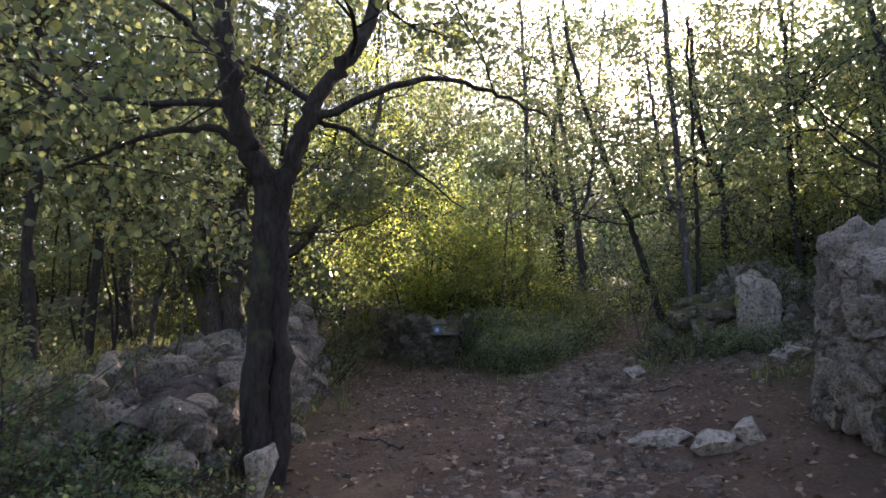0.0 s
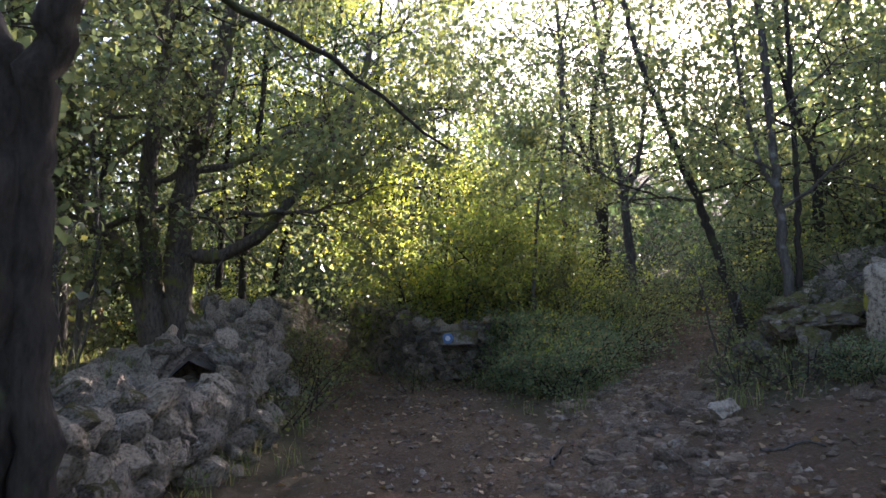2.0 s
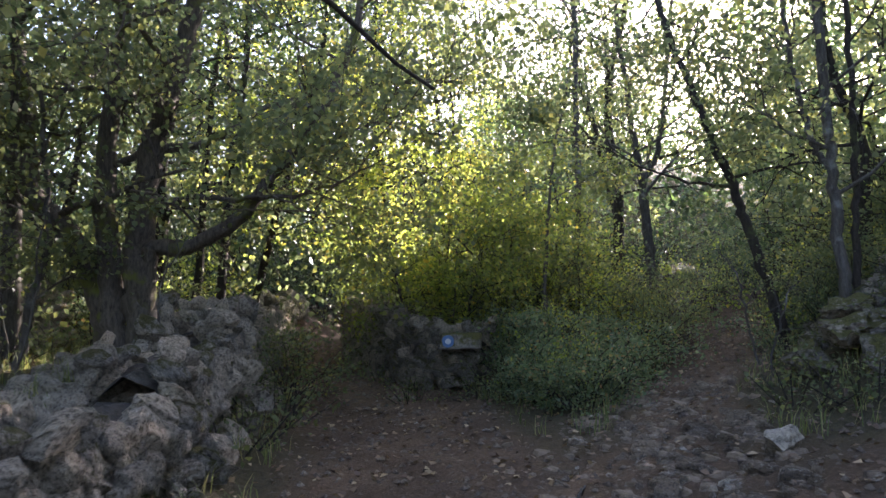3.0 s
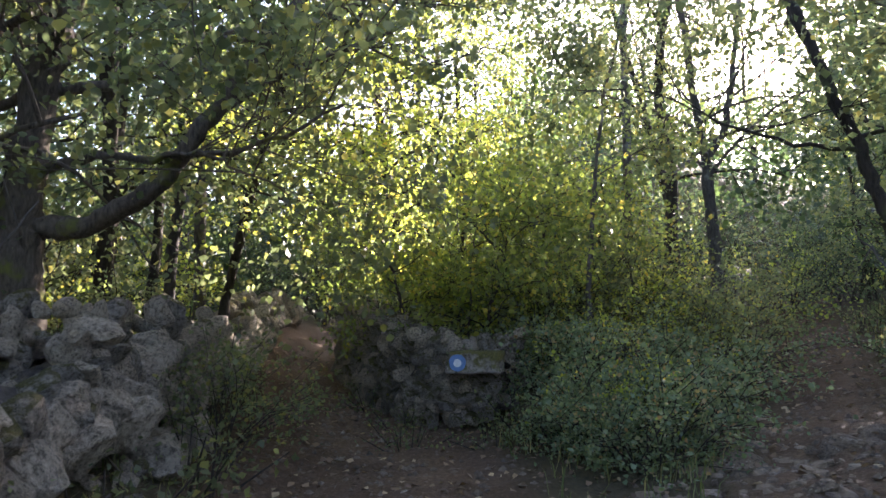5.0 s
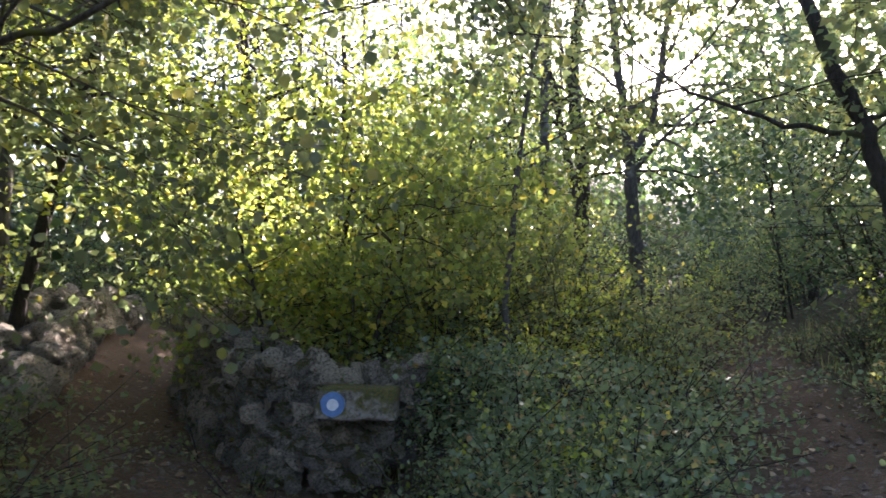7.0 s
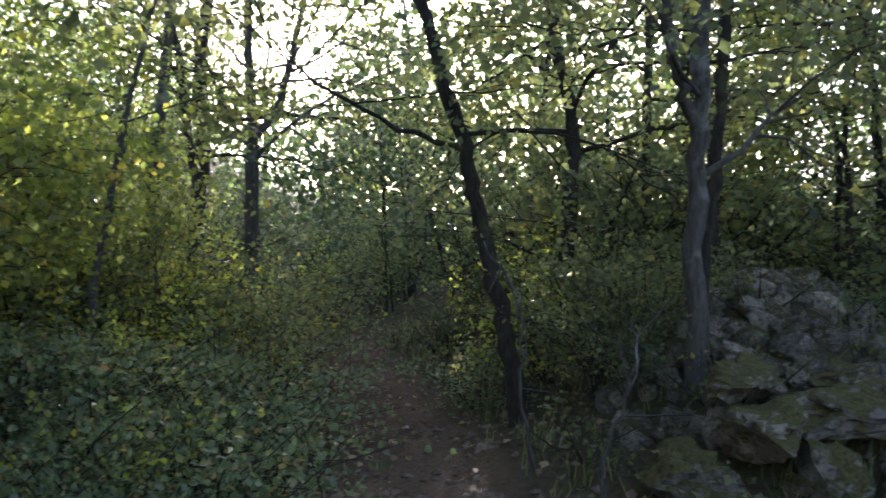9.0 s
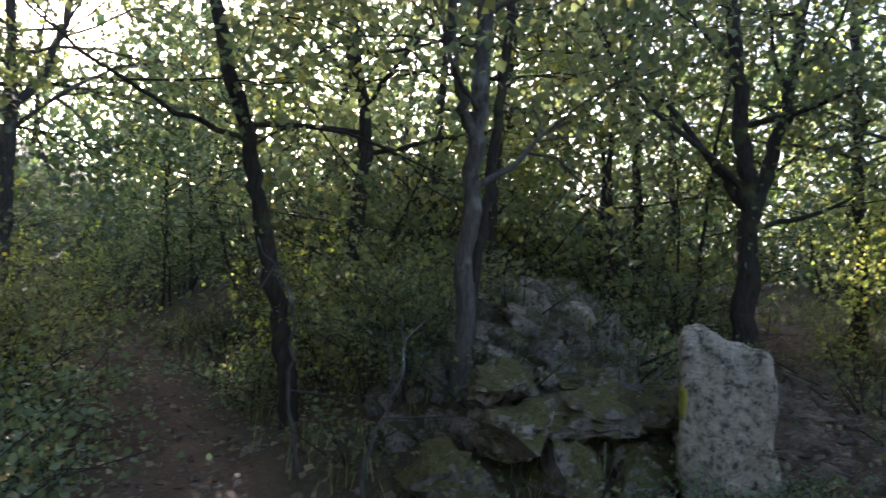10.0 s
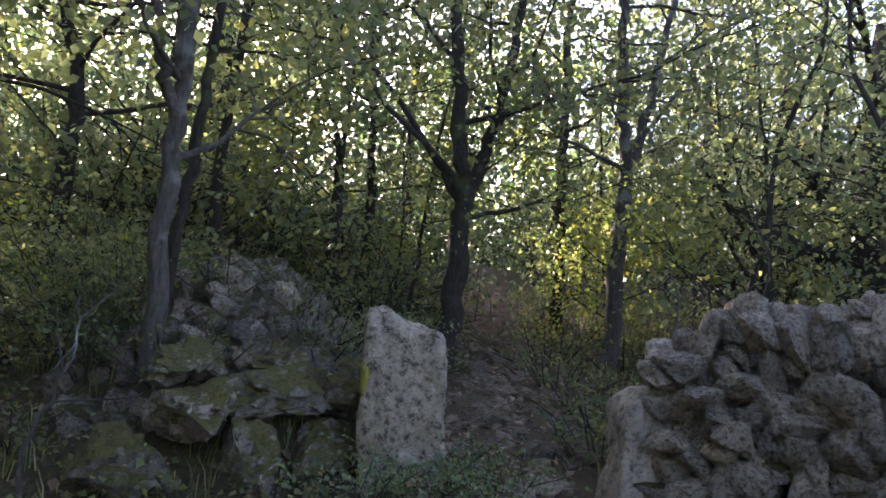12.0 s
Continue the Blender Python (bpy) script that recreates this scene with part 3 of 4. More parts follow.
tree("tree", (9.6, 10.0), "shrubby maple with sunlit yellow-green leaves behind the wall", [([(9.6, 10.2, 1.9), (9.6, 10.2, 2.8), (9.5, 10.2, 3.8)], 0.04, 0.015)],
     BARK, LEAF_LIGHT, 65, boughs=12, bough_len=0.9, low=0.2, per_tip=8, leaf=0.058)
for i, (x, y, h) in enumerate(((2.0, 17.8, 10.0), (-1.6, 21.8, 10.5))):
    tree("tree", (x, y), "tall slim oak with a high light crown", [(column(x, y, h, (0.3 - 0.4 * i, 0.1), 0.15, 280 + i), 0.075, 0.025)],
         BARK_GREY, LEAF, 281 + 3 * i, boughs=20, bough_len=1.9, low=0.5, per_tip=8, leaf=0.076, group="tall oaks", sides=8, twigs=False)
tree("tree", (7.9, 13.0), "young maple with light green leaves above the side trail", [([(7.9, 13.0, 1.9), (7.8, 13.0, 3.0), (7.9, 13.1, 4.4), (8.0, 13.1, 5.6)], 0.05, 0.015)],
     BARK, LEAF_LIGHT, 69, boughs=12, bough_len=1.3, low=0.35, per_tip=8, leaf=0.062)

# ---- the wood behind: five kinds, many trees ----
PROTO = []
for s, (mat, bark, h, label) in enumerate([
        (LEAF, BARK, 8.0, "slim oak with green leaves in the dense wood"), (LEAF, BARK_GREY, 9.0, "tall grey hornbeam in the dense wood"),
        (LEAF_DARK, BARK, 7.0, "dark evergreen oak in the dense wood"), (LEAF, BARK, 6.5, "crooked young oak in the dense wood"), (LEAF_YELLOW, BARK_GREY, 7.0, "yellowing maple in the dense wood")]):
    x, y = -30 - 6 * s, -40
    z = gz(x, y)
    st = [(column(x, y, h, ((0.3, -0.3, 0.2, 0.7, -0.4)[s], 0.2), 0.2, 70 + s), 0.1, 0.03)]
    if s in (0, 2, 3):
        st.append((column(x + 0.15, y, h * 0.85, (-0.7, 0.5), 0.2, 80 + s), 0.07, 0.02))
    PROTO.append(tree("tree", (x, y), label, st, bark, mat, 90 + s, boughs=9, bough_len=2.0, low=0.22 if s != 1 else 0.35, per_tip=8, leaf=0.085, spread=0.25, group="trees of the wood", sides=7, twigs=False))

for s, (mat, h, label) in enumerate([(LEAF, 5.5, "thin crooked sapling in the undergrowth"), (LEAF, 4.2, "spindly young tree in the undergrowth")]):
    x, y = -30 - 6 * s, -46
    PROTO.append(tree("sapling", (x, y), label, [(column(x, y, h, ((0.6, -0.5)[s], 0.3), 0.16, 75 + s), 0.035, 0.012), (column(x + 0.1, y, h * 0.8, (-0.5, -0.3), 0.16, 85 + s), 0.025, 0.01)],
                 BARK, mat, 97 + s, "sapling", boughs=9, bough_len=1.0, level=1, low=0.25, per_tip=7, leaf=0.064, spread=0.16, group="saplings", sides=6, twigs=False))

rng = np.random.default_rng(5)


def clear_of(x, y, d):
    return min(float(off_path(x, y, p)) for p in (PATH_MAIN, PATH_RIGHT, PATH_UP)) > d


SUNNY = [(-1.4, 17.2, 2.4, 28), (-2.2, 15.8, 1.6, 26), (-0.4, 16.0, 1.8, 24), (9.5, 10.2, 1.8, 20), (-7.2, 14.6, 1.6, 13), (0.2, 6.5, 1.2, 30), (-2.4, 10.0, 1.2, 28), (8.6, 10, 1.5, 20), (4.4, 10.4, 0.9, 24), (4.7, 9.2, 0.9, 22)]


def shades(x, y):
    """Whether a tree there would stand between the sun and one of the sunlit spots."""
    sx, sy = math.sin(radians(SUN_AZ)), math.cos(radians(SUN_AZ))
    for px, py, width, length in SUNNY:
        along, side = (x - px) * sx + (y - py) * sy, (x - px) * sy - (y - py) * sx
        if 0 < along < length and abs(side) < width:
            return True
    return False


placed = [(-1.32, 5.48), (-3.7, 12.4), (3.96, 11.85), (3.95, 13.45), (7.6, 11.5), (8.7, 10), (5.7, 14.9), (11, 7.4)]
spots = []
for k in range(4000):
    if len(spots) >= 52:
        break
    az, d = radians(rng.uniform(-62, 122)), 12 + 30 * rng.uniform(0, 1) ** 1.5
    x, y = 0.3 + d * math.sin(az), 7 + d * math.cos(az)
    if not clear_of(x, y, 1.1 if d < 22 else 0.6) or min(math.hypot(x - a, y - b) for a, b in placed) < 1.7 + 0.03 * d:
        continue
    if -4 < x < 8 and y < 15.5 or (-2.5 < x < 3.0 and y < 21):
        continue
    if shades(x, y):
        continue
    placed.append((x, y))
    spots.append((x, y))
# trees beside the start, and unseen ones behind it that block skylight
for x, y in ((-6, 4.5), (-7.5, 8.5), (-6.2, 9.6), (-9, 12), (-9.5, 6), (-5, 0.5), (-3.5, -4), (4.5, -3), (7.5, 2.5), (9, 5.5), (7.2, 5.2), (1.5, -8), (-2, -10), (-8, -2), (-5.4, 16.5), (-4.8, 18.6), (-7.4, 17), (3.2, 20.6), (-0.6, 24.5), (-2.4, 26), (13.5, 9.5), (10.8, 17.5)):
    spots.append((x, y))
for x, y in spots:
    kind = int(rng.choice([0, 1, 2, 3, 4], p=[0.3, 0.22, 0.14, 0.24, 0.1]))
    if 0.5 < x < 5 and 20 < y < 40:
        kind = 2
    if -8 < x < -3 and kind == 4:
        kind = 0
    s = rng.uniform(1.0, 1.5) if y > 14 else rng.uniform(0.85, 1.2)
    copy_thing(PROTO[kind], pose(x, y, gz(x, y) - 0.1, 0, 0, rng.uniform(0, 360)) @ Matrix.Scale(s, 4))

for k in range(900):
    az, d = radians(rng.uniform(-60, 120)), rng.uniform(6, 24)
    x, y = 0.3 + d * math.sin(az), 7 + d * math.cos(az)
    if not clear_of(x, y, 0.9) or min(math.hypot(x - a, y - b) for a, b in placed) < 0.8 or (-3.4 < x < 5.2 and y < 15) or (-2.2 < x < 2.2 and y < 17) or math.hypot(x - 5.4, y - 12.2) < 1.6 or (3 < x < 7 and y < 9.5) or shades(x, y):
        continue
    placed.append((x, y))
    copy_thing(PROTO[5 + int(rng.integers(2))], pose(x, y, gz(x, y) - 0.05, 0, 0, rng.uniform(0, 360)) @ Matrix.Scale(rng.uniform(0.8, 1.25), 4))
    if len(placed) > 132:
        break
# more of the wood behind the start, never in view: added to cut skylight
for k in range(11):
    az, d = radians(rng.uniform(105, 300)), rng.uniform(6, 17)
    x, y = 0.3 + d * math.sin(az), 3 + d * math.cos(az)
    if clear_of(x, y, 1.3) and not (x > -3 and y > 0 and x < 4.5):
        copy_thing(PROTO[int(rng.choice([0, 1, 2]))], pose(x, y, gz(x, y) - 0.1, 0, 0, rng.uniform(0, 360)) @ Matrix.Scale(rng.uniform(0.9, 1.2), 4))


# ---- bushes ----
def bush(name, x, y, label, mat, seed, height, width, stems=9, per_tip=7, leaf=0.055, level=1, category="bush", group=""):
    ob = empty(name, x, y, gz(x, y), label, category, group)
    t = Tubes(seed)
    for k in range(stems):
        a = k * 2.4 + t.r.uniform(-0.4, 0.4)
        lean = t.r.uniform(0.1, 1.0) * width
        way = np.array([math.cos(a) * lean, math.sin(a) * lean, height])
        t.branch((0.12 * math.cos(a), 0.12 * math.sin(a), -0.08), way / np.linalg.norm(way), np.linalg.norm(way) * t.r.uniform(0.75, 1.1), 0.012, level, 0.1)
    part("stemwork", t.mesh("stemwork", BARK), ob)["kind"] = "stuff"
    part("foliage", leaves("foliage", np.array(t.tips), per_tip, 0.1, leaf, mat, seed + 1, 0.75, category == "bramble"), ob)["kind"] = "stuff"
    return ob


BUSH = [
    bush("bush", -60, -40, "leafy green hazel bush growing on the bank", LEAF, 101, 1.5, 0.7, 12, 9, 0.07, 1, group="bushes"),
    bush("bramble", -63, -40, "glossy tangled bramble thicket", LEAF_BRAMBLE, 103, 0.9, 0.9, 14, 8, 0.05, 1, "bramble", "brambles"),
    bush("bush", -66, -40, "low yellow-green maple bush", LEAF_YELLOW, 105, 1.1, 0.7, 9, 6, 0.06, 1, group="bushes"),
    bush("bush", -69, -40, "dark evergreen bush in the shade", LEAF_DARK, 107, 1.2, 0.8, 12, 7, 0.05, 1, group="bushes"),
    bush("fern", -72, -40, "low leafy seedlings on the forest floor", LEAF, 109, 0.45, 0.5, 12, 7, 0.05, 0, "undergrowth", "seedlings"),
]


def put(kind, x, y, s, sink=0.05):
    copy_thing(BUSH[kind], pose(x, y, gz(x, y) - sink, 0, 0, float(rng.uniform(0, 360))) @ Matrix.Scale(s, 4))


# thicket between the two paths
for k in range(44):
    y = rng.uniform(12.9, 18.5)
    f = (y - 12.9) / 5.6
    x = rng.uniform(0.95 - 1.6 * f, 1.7 + 1.6 * f)
    if off_path(x, y, PATH_RIGHT) < 0.75 or off_path(x, y, PATH_MAIN) < 1.2:
        continue
    put(int(rng.choice([1, 1, 1, 4, 2, 1])) if y < 14.8 else int(rng.choice([0, 0, 2, 2])), x, y, rng.uniform(0.6, 0.85) if y < 14.8 else rng.uniform(0.6, 1.0))
# right bank, and between the trails
for k in range(40):
    x, y = rng.uniform(3.0, 10), rng.uniform(11.2, 18)
    if not clear_of(x, y, 0.8) or math.hypot(x - 5.2, y - 12.1) < 1.5 or math.hypot(x - 4.4, y - 10.8) < 1.0:
        continue
    put(int(rng.choice([0, 3, 2, 1, 0])), x, y, rng.uniform(0.5, 0.95))
# along the left wall, and the terrace behind it
for k in range(60):
    x, y = rng.uniform(-9, -1.4), rng.uniform(2.5, 18)
    if not clear_of(x, y, 1.15) or math.hypot(x + 1.3, y - 5.5) < 0.7:
        continue
    if -6.8 < x < -1.6 and 4.6 < y < 14.2 and k % 2:
        continue
    put(4 if -6.8 < x < -2.2 and 4.6 < y < 14.2 else int(rng.choice([0, 3, 4, 2, 4, 1])) if x < -2.8 else int(rng.choice([4, 4, 1, 4])), x, y, rng.uniform(0.5, 0.85) if x > -4.5 else rng.uniform(0.7, 1.2))
# behind the right wall
for k in range(22):
    x, y = rng.uniform(5.6, 12), rng.uniform(4, 10.3)
    if not clear_of(x, y, 0.8):
        continue
    put(int(rng.choice([4, 0, 3, 4])), x, y, rng.uniform(0.5, 0.9))
for x, y, k, s in ((1.35, 12.3, 1, 0.7), (1.6, 12.9, 1, 0.8), (1.9, 13.6, 1, 0.8), (2.3, 14.4, 1, 0.85), (2.6, 15.2, 0, 0.7), (0.95, 12.8, 1, 0.6), (1.1, 13.5, 1, 0.8), (3.0, 16.2, 0, 0.7), (3.3, 17.2, 0, 0.8),
                  (4.6, 11.9, 4, 0.7), (5.1, 11.4, 4, 0.8), (5.7, 11.5, 4, 0.7), (4.2, 12.5, 0, 0.5), (6.3, 12.3, 4, 0.9), (5.2, 12.9, 0, 0.45), (3.9, 12.2, 3, 0.45), (6.2, 11.6, 4, 0.9), (7.0, 11.8, 4, 1.0), (6.6, 9.7, 4, 1.0), (7.6, 10.3, 4, 1.0), (8.6, 10.7, 4, 1.2), (5.8, 9.5, 4, 0.8), (9.5, 12.6, 3, 0.8), (4.0, 10.05, 1, 0.5), (4.5, 9.95, 1, 0.5), (4.15, 9.75, 4, 0.8), (3.4, 11.4, 4, 0.8), (-0.55, 13.2, 4, 0.7), (0.75, 13.1, 1, 0.4), (1.2, 12.7, 1, 0.55), (-1.75, 10.3, 4, 1.1), (-1.7, 11.4, 4, 1.2), (-1.9, 12.3, 0, 0.6),
                  (-2.2, 13.2, 0, 0.6), (-1.9, 4.2, 3, 0.6), (-2.3, 3.6, 3, 0.7), (-2.7, 4.3, 3, 0.7), (-3.2, 4.9, 0, 0.6), (-1.9, 3.2, 1, 0.7), (-2.9, 3.4, 0, 0.6), (-2.2, 4.7, 1, 0.6), (-3.8, 4.2, 3, 0.8), (-1.7, 7.2, 4, 0.8)):
    put(k, x, y, s)
for x, y, k, size in ((0.35, 14.2, 1, 0.45), (-0.1, 14.5, 1, 0.5), (-0.5, 14.9, 1, 0.5), (-0.9, 15.6, 0, 0.45), (0.5, 13.5, 4, 0.9), (0.2, 13.3, 4, 0.7), (-0.7, 14.0, 4, 0.7), (-1.15, 14.9, 4, 0.8), (3.1, 10.9, 4, 1.0), (3.5, 10.6, 4, 1.0), (4.0, 10.3, 1, 0.5),
                      (4.6, 13.0, 0, 0.7), (4.1, 12.7, 0, 0.6)):
    put(k, x, y, size)
# seedlings along the side trails
for k in range(70):
    x, y = rng.uniform(3.0, 13.5), rng.uniform(9.3, 17.5)
    d = min(float(off_path(x, y, PATH_UP)), float(off_path(x, y, PATH_RIGHT)))
    if 0.75 < d < 1.6 and math.hypot(x - 4.4, y - 10.4) > 0.8 and not (x < 5.5 and y < 10):
        put(4, x, y, rng.uniform(0.6, 1.2))
# far thickets
for k in range(74):
    az, d = radians(rng.uniform(-60, 112)), rng.uniform(10, 25)
    x, y = 0.3 + d * math.sin(az), 7 + d * math.cos(az)
    if clear_of(x, y, 1.0) and not (-4 < x < 8 and y < 16):
        put(int(rng.choice([0, 3, 3, 0, 2])), x, y, rng.uniform(1.0, 1.8))

# dark undergrowth behind the heap and beyond the side trail
for k in range(22):
    x, y = rng.uniform(6.5, 15.0), rng.uniform(11.8, 19.0)
    if clear_of(x, y, 1.0) and math.hypot(x - 7.6, y - 11.5) > 0.8:
        put(int(rng.choice([3, 0, 3])), x, y, rng.uniform(1.2, 1.8))
# where the main path is lost among bushes
for x, y, k, size in ((-3.0, 24.4, 3, 1.3), (-2.0, 24.0, 0, 1.2), (-1.2, 23.0, 3, 1.2), (-3.9, 23.6, 0, 1.2), (-4.6, 22.2, 3, 1.1), (-0.9, 21.6, 0, 1.2), (-1.4, 20.4, 0, 1.0), (-4.3, 20.6, 3, 0.9)):
    copy_thing(BUSH[k], pose(x, y, gz(x, y) - 0.05, 0, 0, 71 * x) @ Matrix.Scale(size, 4))
# where the right-hand path goes over the brow
for x, y, k, size in ((5.0, 19.6, 0, 0.8), (6.2, 20.4, 3, 0.9), (7.2, 20.8, 0, 1.0), (5.6, 21.6, 2, 0.9), (8.2, 22.4, 0, 1.1), (6.8, 23.2, 3, 1.2), (7.6, 24.6, 0, 1.3)):
    copy_thing(BUSH[k], pose(x, y, gz(x, y) - 0.05, 0, 0, 67 * x) @ Matrix.Scale(size, 4))


# ---- stones ----
def field_stone(seed, squash):
    """A broken block of karst limestone: the hull of a few corners, faces left flat and pitted."""
    r = np.random.default_rng(seed)
    bm = bmesh.new()
    for _ in range(14):
        d = r.normal(size=3)
        d /= np.abs(d).max() ** 0.8 * np.linalg.norm(d) ** 0.2
        d *= r.uniform(0.82, 1.12)
        bm.verts.new((d[0] * squash[0], d[1] * squash[1], d[2] * squash[2]))
    g = bmesh.ops.convex_hull(bm, input=bm.verts[:])
    bmesh.ops.delete(bm, geom=list({v for v in g["geom_interior"] if isinstance(v, bmesh.types.BMVert)}), context="VERTS")
    corners = set(bm.verts)
    bmesh.ops.subdivide_edges(bm, edges=bm.edges[:], cuts=1, use_grid_fill=True, smooth=0.2)
    o = Vector(r.uniform(0, 40, 3))
    for v in bm.verts:
        v.co *= (0.95 if v in corners else 1.0) + 0.2 * noise.noise(v.co * 2.2 + o) + 0.2 * noise.noise(v.co * 6 + o)
    me = bpy.data.meshes.new("stone")
    bm.to_mesh(me)
    bm.free()
    return me


BLOCKS = [field_stone(200 + i, (0.95, 0.8, (0.8, 0.65, 0.95)[i % 3])) for i in range(16)]
SETS = {m.name: [with_material(b, m) for b in BLOCKS] for m in (STONE, STONE_MOSSY, STONE_PATH)}


def stone_at(parent, mat, x, y, z, size, tilt=25, name="stone", squash=1.0, turn=None):
    me = SETS[mat.name][int(rng.integers(16))]
    m = pose(x, y, z, rng.normal() * tilt, rng.normal() * tilt, rng.uniform(0, 360) if turn is None else turn)
    return part(name, me, parent, "", m @ Matrix.Diagonal((size, size, size * squash, 1)))


# wall core: near-black, so the gaps between stones look shaded
DARK_CORE = stone_material("wall_core_shade", (0.02, 0.018, 0.016), (0.09, 0.08, 0.07), 2.0, 3.0)


def dry_wall(name, line, heights, thick, size, label, mat, mossy=0.25, ragged=0.25, tilt=14):
    """Courses of field stones along a line, over a light-blocking core with gap shade in its colour; heights: one for
    each point of the line.
    """
    ob = tagged(new(name), label, "stone wall", "", "structure")
    core = Tubes(7)
    run = 0
    for (ax, ay), (bx, by), h0, h1 in zip(line, line[1:], heights, heights[1:]):
        L = math.hypot(bx - ax, by - ay)
        turn = math.degrees(math.atan2(by - ay, bx - ax))
        nx, ny = -(by - ay) / L, (bx - ax) / L

        def crest(f):
            return (h0 + (h1 - h0) * f / L) * (1 - ragged * (0.5 + 0.5 * math.sin(2.3 * f + run + 1.7 * math.sin(f))))
        q = np.linspace(0, L, max(2, int(L / 0.3) + 1))
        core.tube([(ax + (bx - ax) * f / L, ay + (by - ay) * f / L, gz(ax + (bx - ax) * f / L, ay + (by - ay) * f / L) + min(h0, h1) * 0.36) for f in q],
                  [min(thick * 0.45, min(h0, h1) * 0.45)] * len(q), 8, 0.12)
        for side in (-1, 1):
            zc = 0.0
            while zc < max(h0, h1):
                s = size * rng.uniform(0.7, 1.25) * (1.25 if zc == 0 else 1.0)
                f = rng.uniform(0, s)
                while f < L:
                    w = size * float(rng.uniform(0.55, 1.6))
                    x, y = ax + (bx - ax) * f / L, ay + (by - ay) * f / L
                    if zc < crest(f):
                        o = side * (thick / 2) * (1 - 0.3 * zc / max(h0, h1)) + rng.normal() * 0.03
                        stone_at(ob, STONE_MOSSY if rng.uniform() < mossy else mat, x + nx * o, y + ny * o, gz(x, y) + zc + s * 0.4, w * 0.64, tilt, "stone", min(1.5, 1.2 * s / w), turn + rng.normal() * 14)
                    f += w * 0.93
                zc += s * 0.62
        for k in range(int(L / (size * 0.7))):        # loose stones along the top
            f = rng.uniform(0, L)
            x, y = ax + (bx - ax) * f / L + nx * rng.normal() * 0.08, ay + (by - ay) * f / L + ny * rng.normal() * 0.08
            stone_at(ob, STONE_MOSSY if rng.uniform() < mossy else mat, x, y, gz(x, y) + crest(f) - 0.02, size * float(rng.uniform(0.3, 0.7)), 30)
        run += L
    part("core", core.mesh("core", DARK_CORE), ob, "wall core, darkened for the shade in the gaps")
    return ob


WALL_LEFT = [(-2.15, 5.0), (-2.1, 5.8), (-2.0, 7.0), (-2.15, 9.2), (-2.4, 11.2), (-2.8, 13.2), (-3.1, 15.5), (-3.9, 18.6), (-4.3, 21.5)]
dry_wall("wall_corner", [(0.3, 13.85), (-0.5, 14.35), (-1.2, 15.6), (-1.8, 17.2), (-2.2, 19.0)], (0.8, 0.9, 1.0, 1.0, 1.0), 0.5, 0.125, "mossy dry-stone wall at the fork of the paths", STONE, 0.62, 0.15)
dry_wall("wall_left", WALL_LEFT, (0.5, 0.5, 0.5, 0.6, 0.85, 0.7, 0.5, 0.5, 0.5), 0.7, 0.185, "tumbled low dry-stone wall along the path", STONE, 0.25, 0.5, 26)
dry_wall("wall_terrace", [(-8.6, 14.9), (-7.2, 14.7), (-5.9, 14.9)], (0.8, 0.8, 0.8), 0.4, 0.17, "sunlit pale dry-stone wall on the terrace", STONE, 0.05)
dry_wall("wall_right", [(4.93, 9.05), (4.86, 8.65), (4.7, 7.95), (4.1, 6.9), (3.35, 6.05), (3.3, 4.2), (3.6, 2.2)], (1.0, 1.35, 1.45, 1.4, 1.4, 1.3, 1.1), 0.55, 0.15, "lichen-grey dry-stone wall of rough blocks", STONE, 0.1, 0.12, 11)

# stones fallen from the wall down the bank
fallen = tagged(new("rubble"), "tumbled pale limestone rubble covering the bank", "rubble")
for k in range(300):
    y = 4.8 + 8.0 * float(rng.uniform()) ** 0.9
    x = float(np.interp(y, [p[1] for p in WALL_LEFT], [p[0] for p in WALL_LEFT])) + (rng.uniform(0.1, 0.62) if k % 3 == 0 else -rng.uniform(0.0, 1.7))
    if math.hypot(x + 1.32, y - 5.48) < 0.3:
        continue
    d = 0.045 + 0.17 * float(rng.uniform()) ** 2.0
    stone_at(fallen, STONE_MOSSY if rng.uniform() < 0.2 else STONE, x, y, gz(x, y) + d * 0.3, d, 30)


def block(name, x, y, z, size, squash, seed, mat, label, turn=0, tilt=(0, 0), category="stone", rough=0.16):
    me = boulder(seed, size, squash, 4, rough)
    me.materials.append({STONE: STONE_BIG, STONE_MOSSY: MOSSY_BIG}[mat])
    for p in me.polygons:
        p.use_smooth = False
    ob = new(name, me)
    ob.matrix_basis = pose(x, y, z, tilt[0], tilt[1], turn)
    return tagged(ob, label, category)


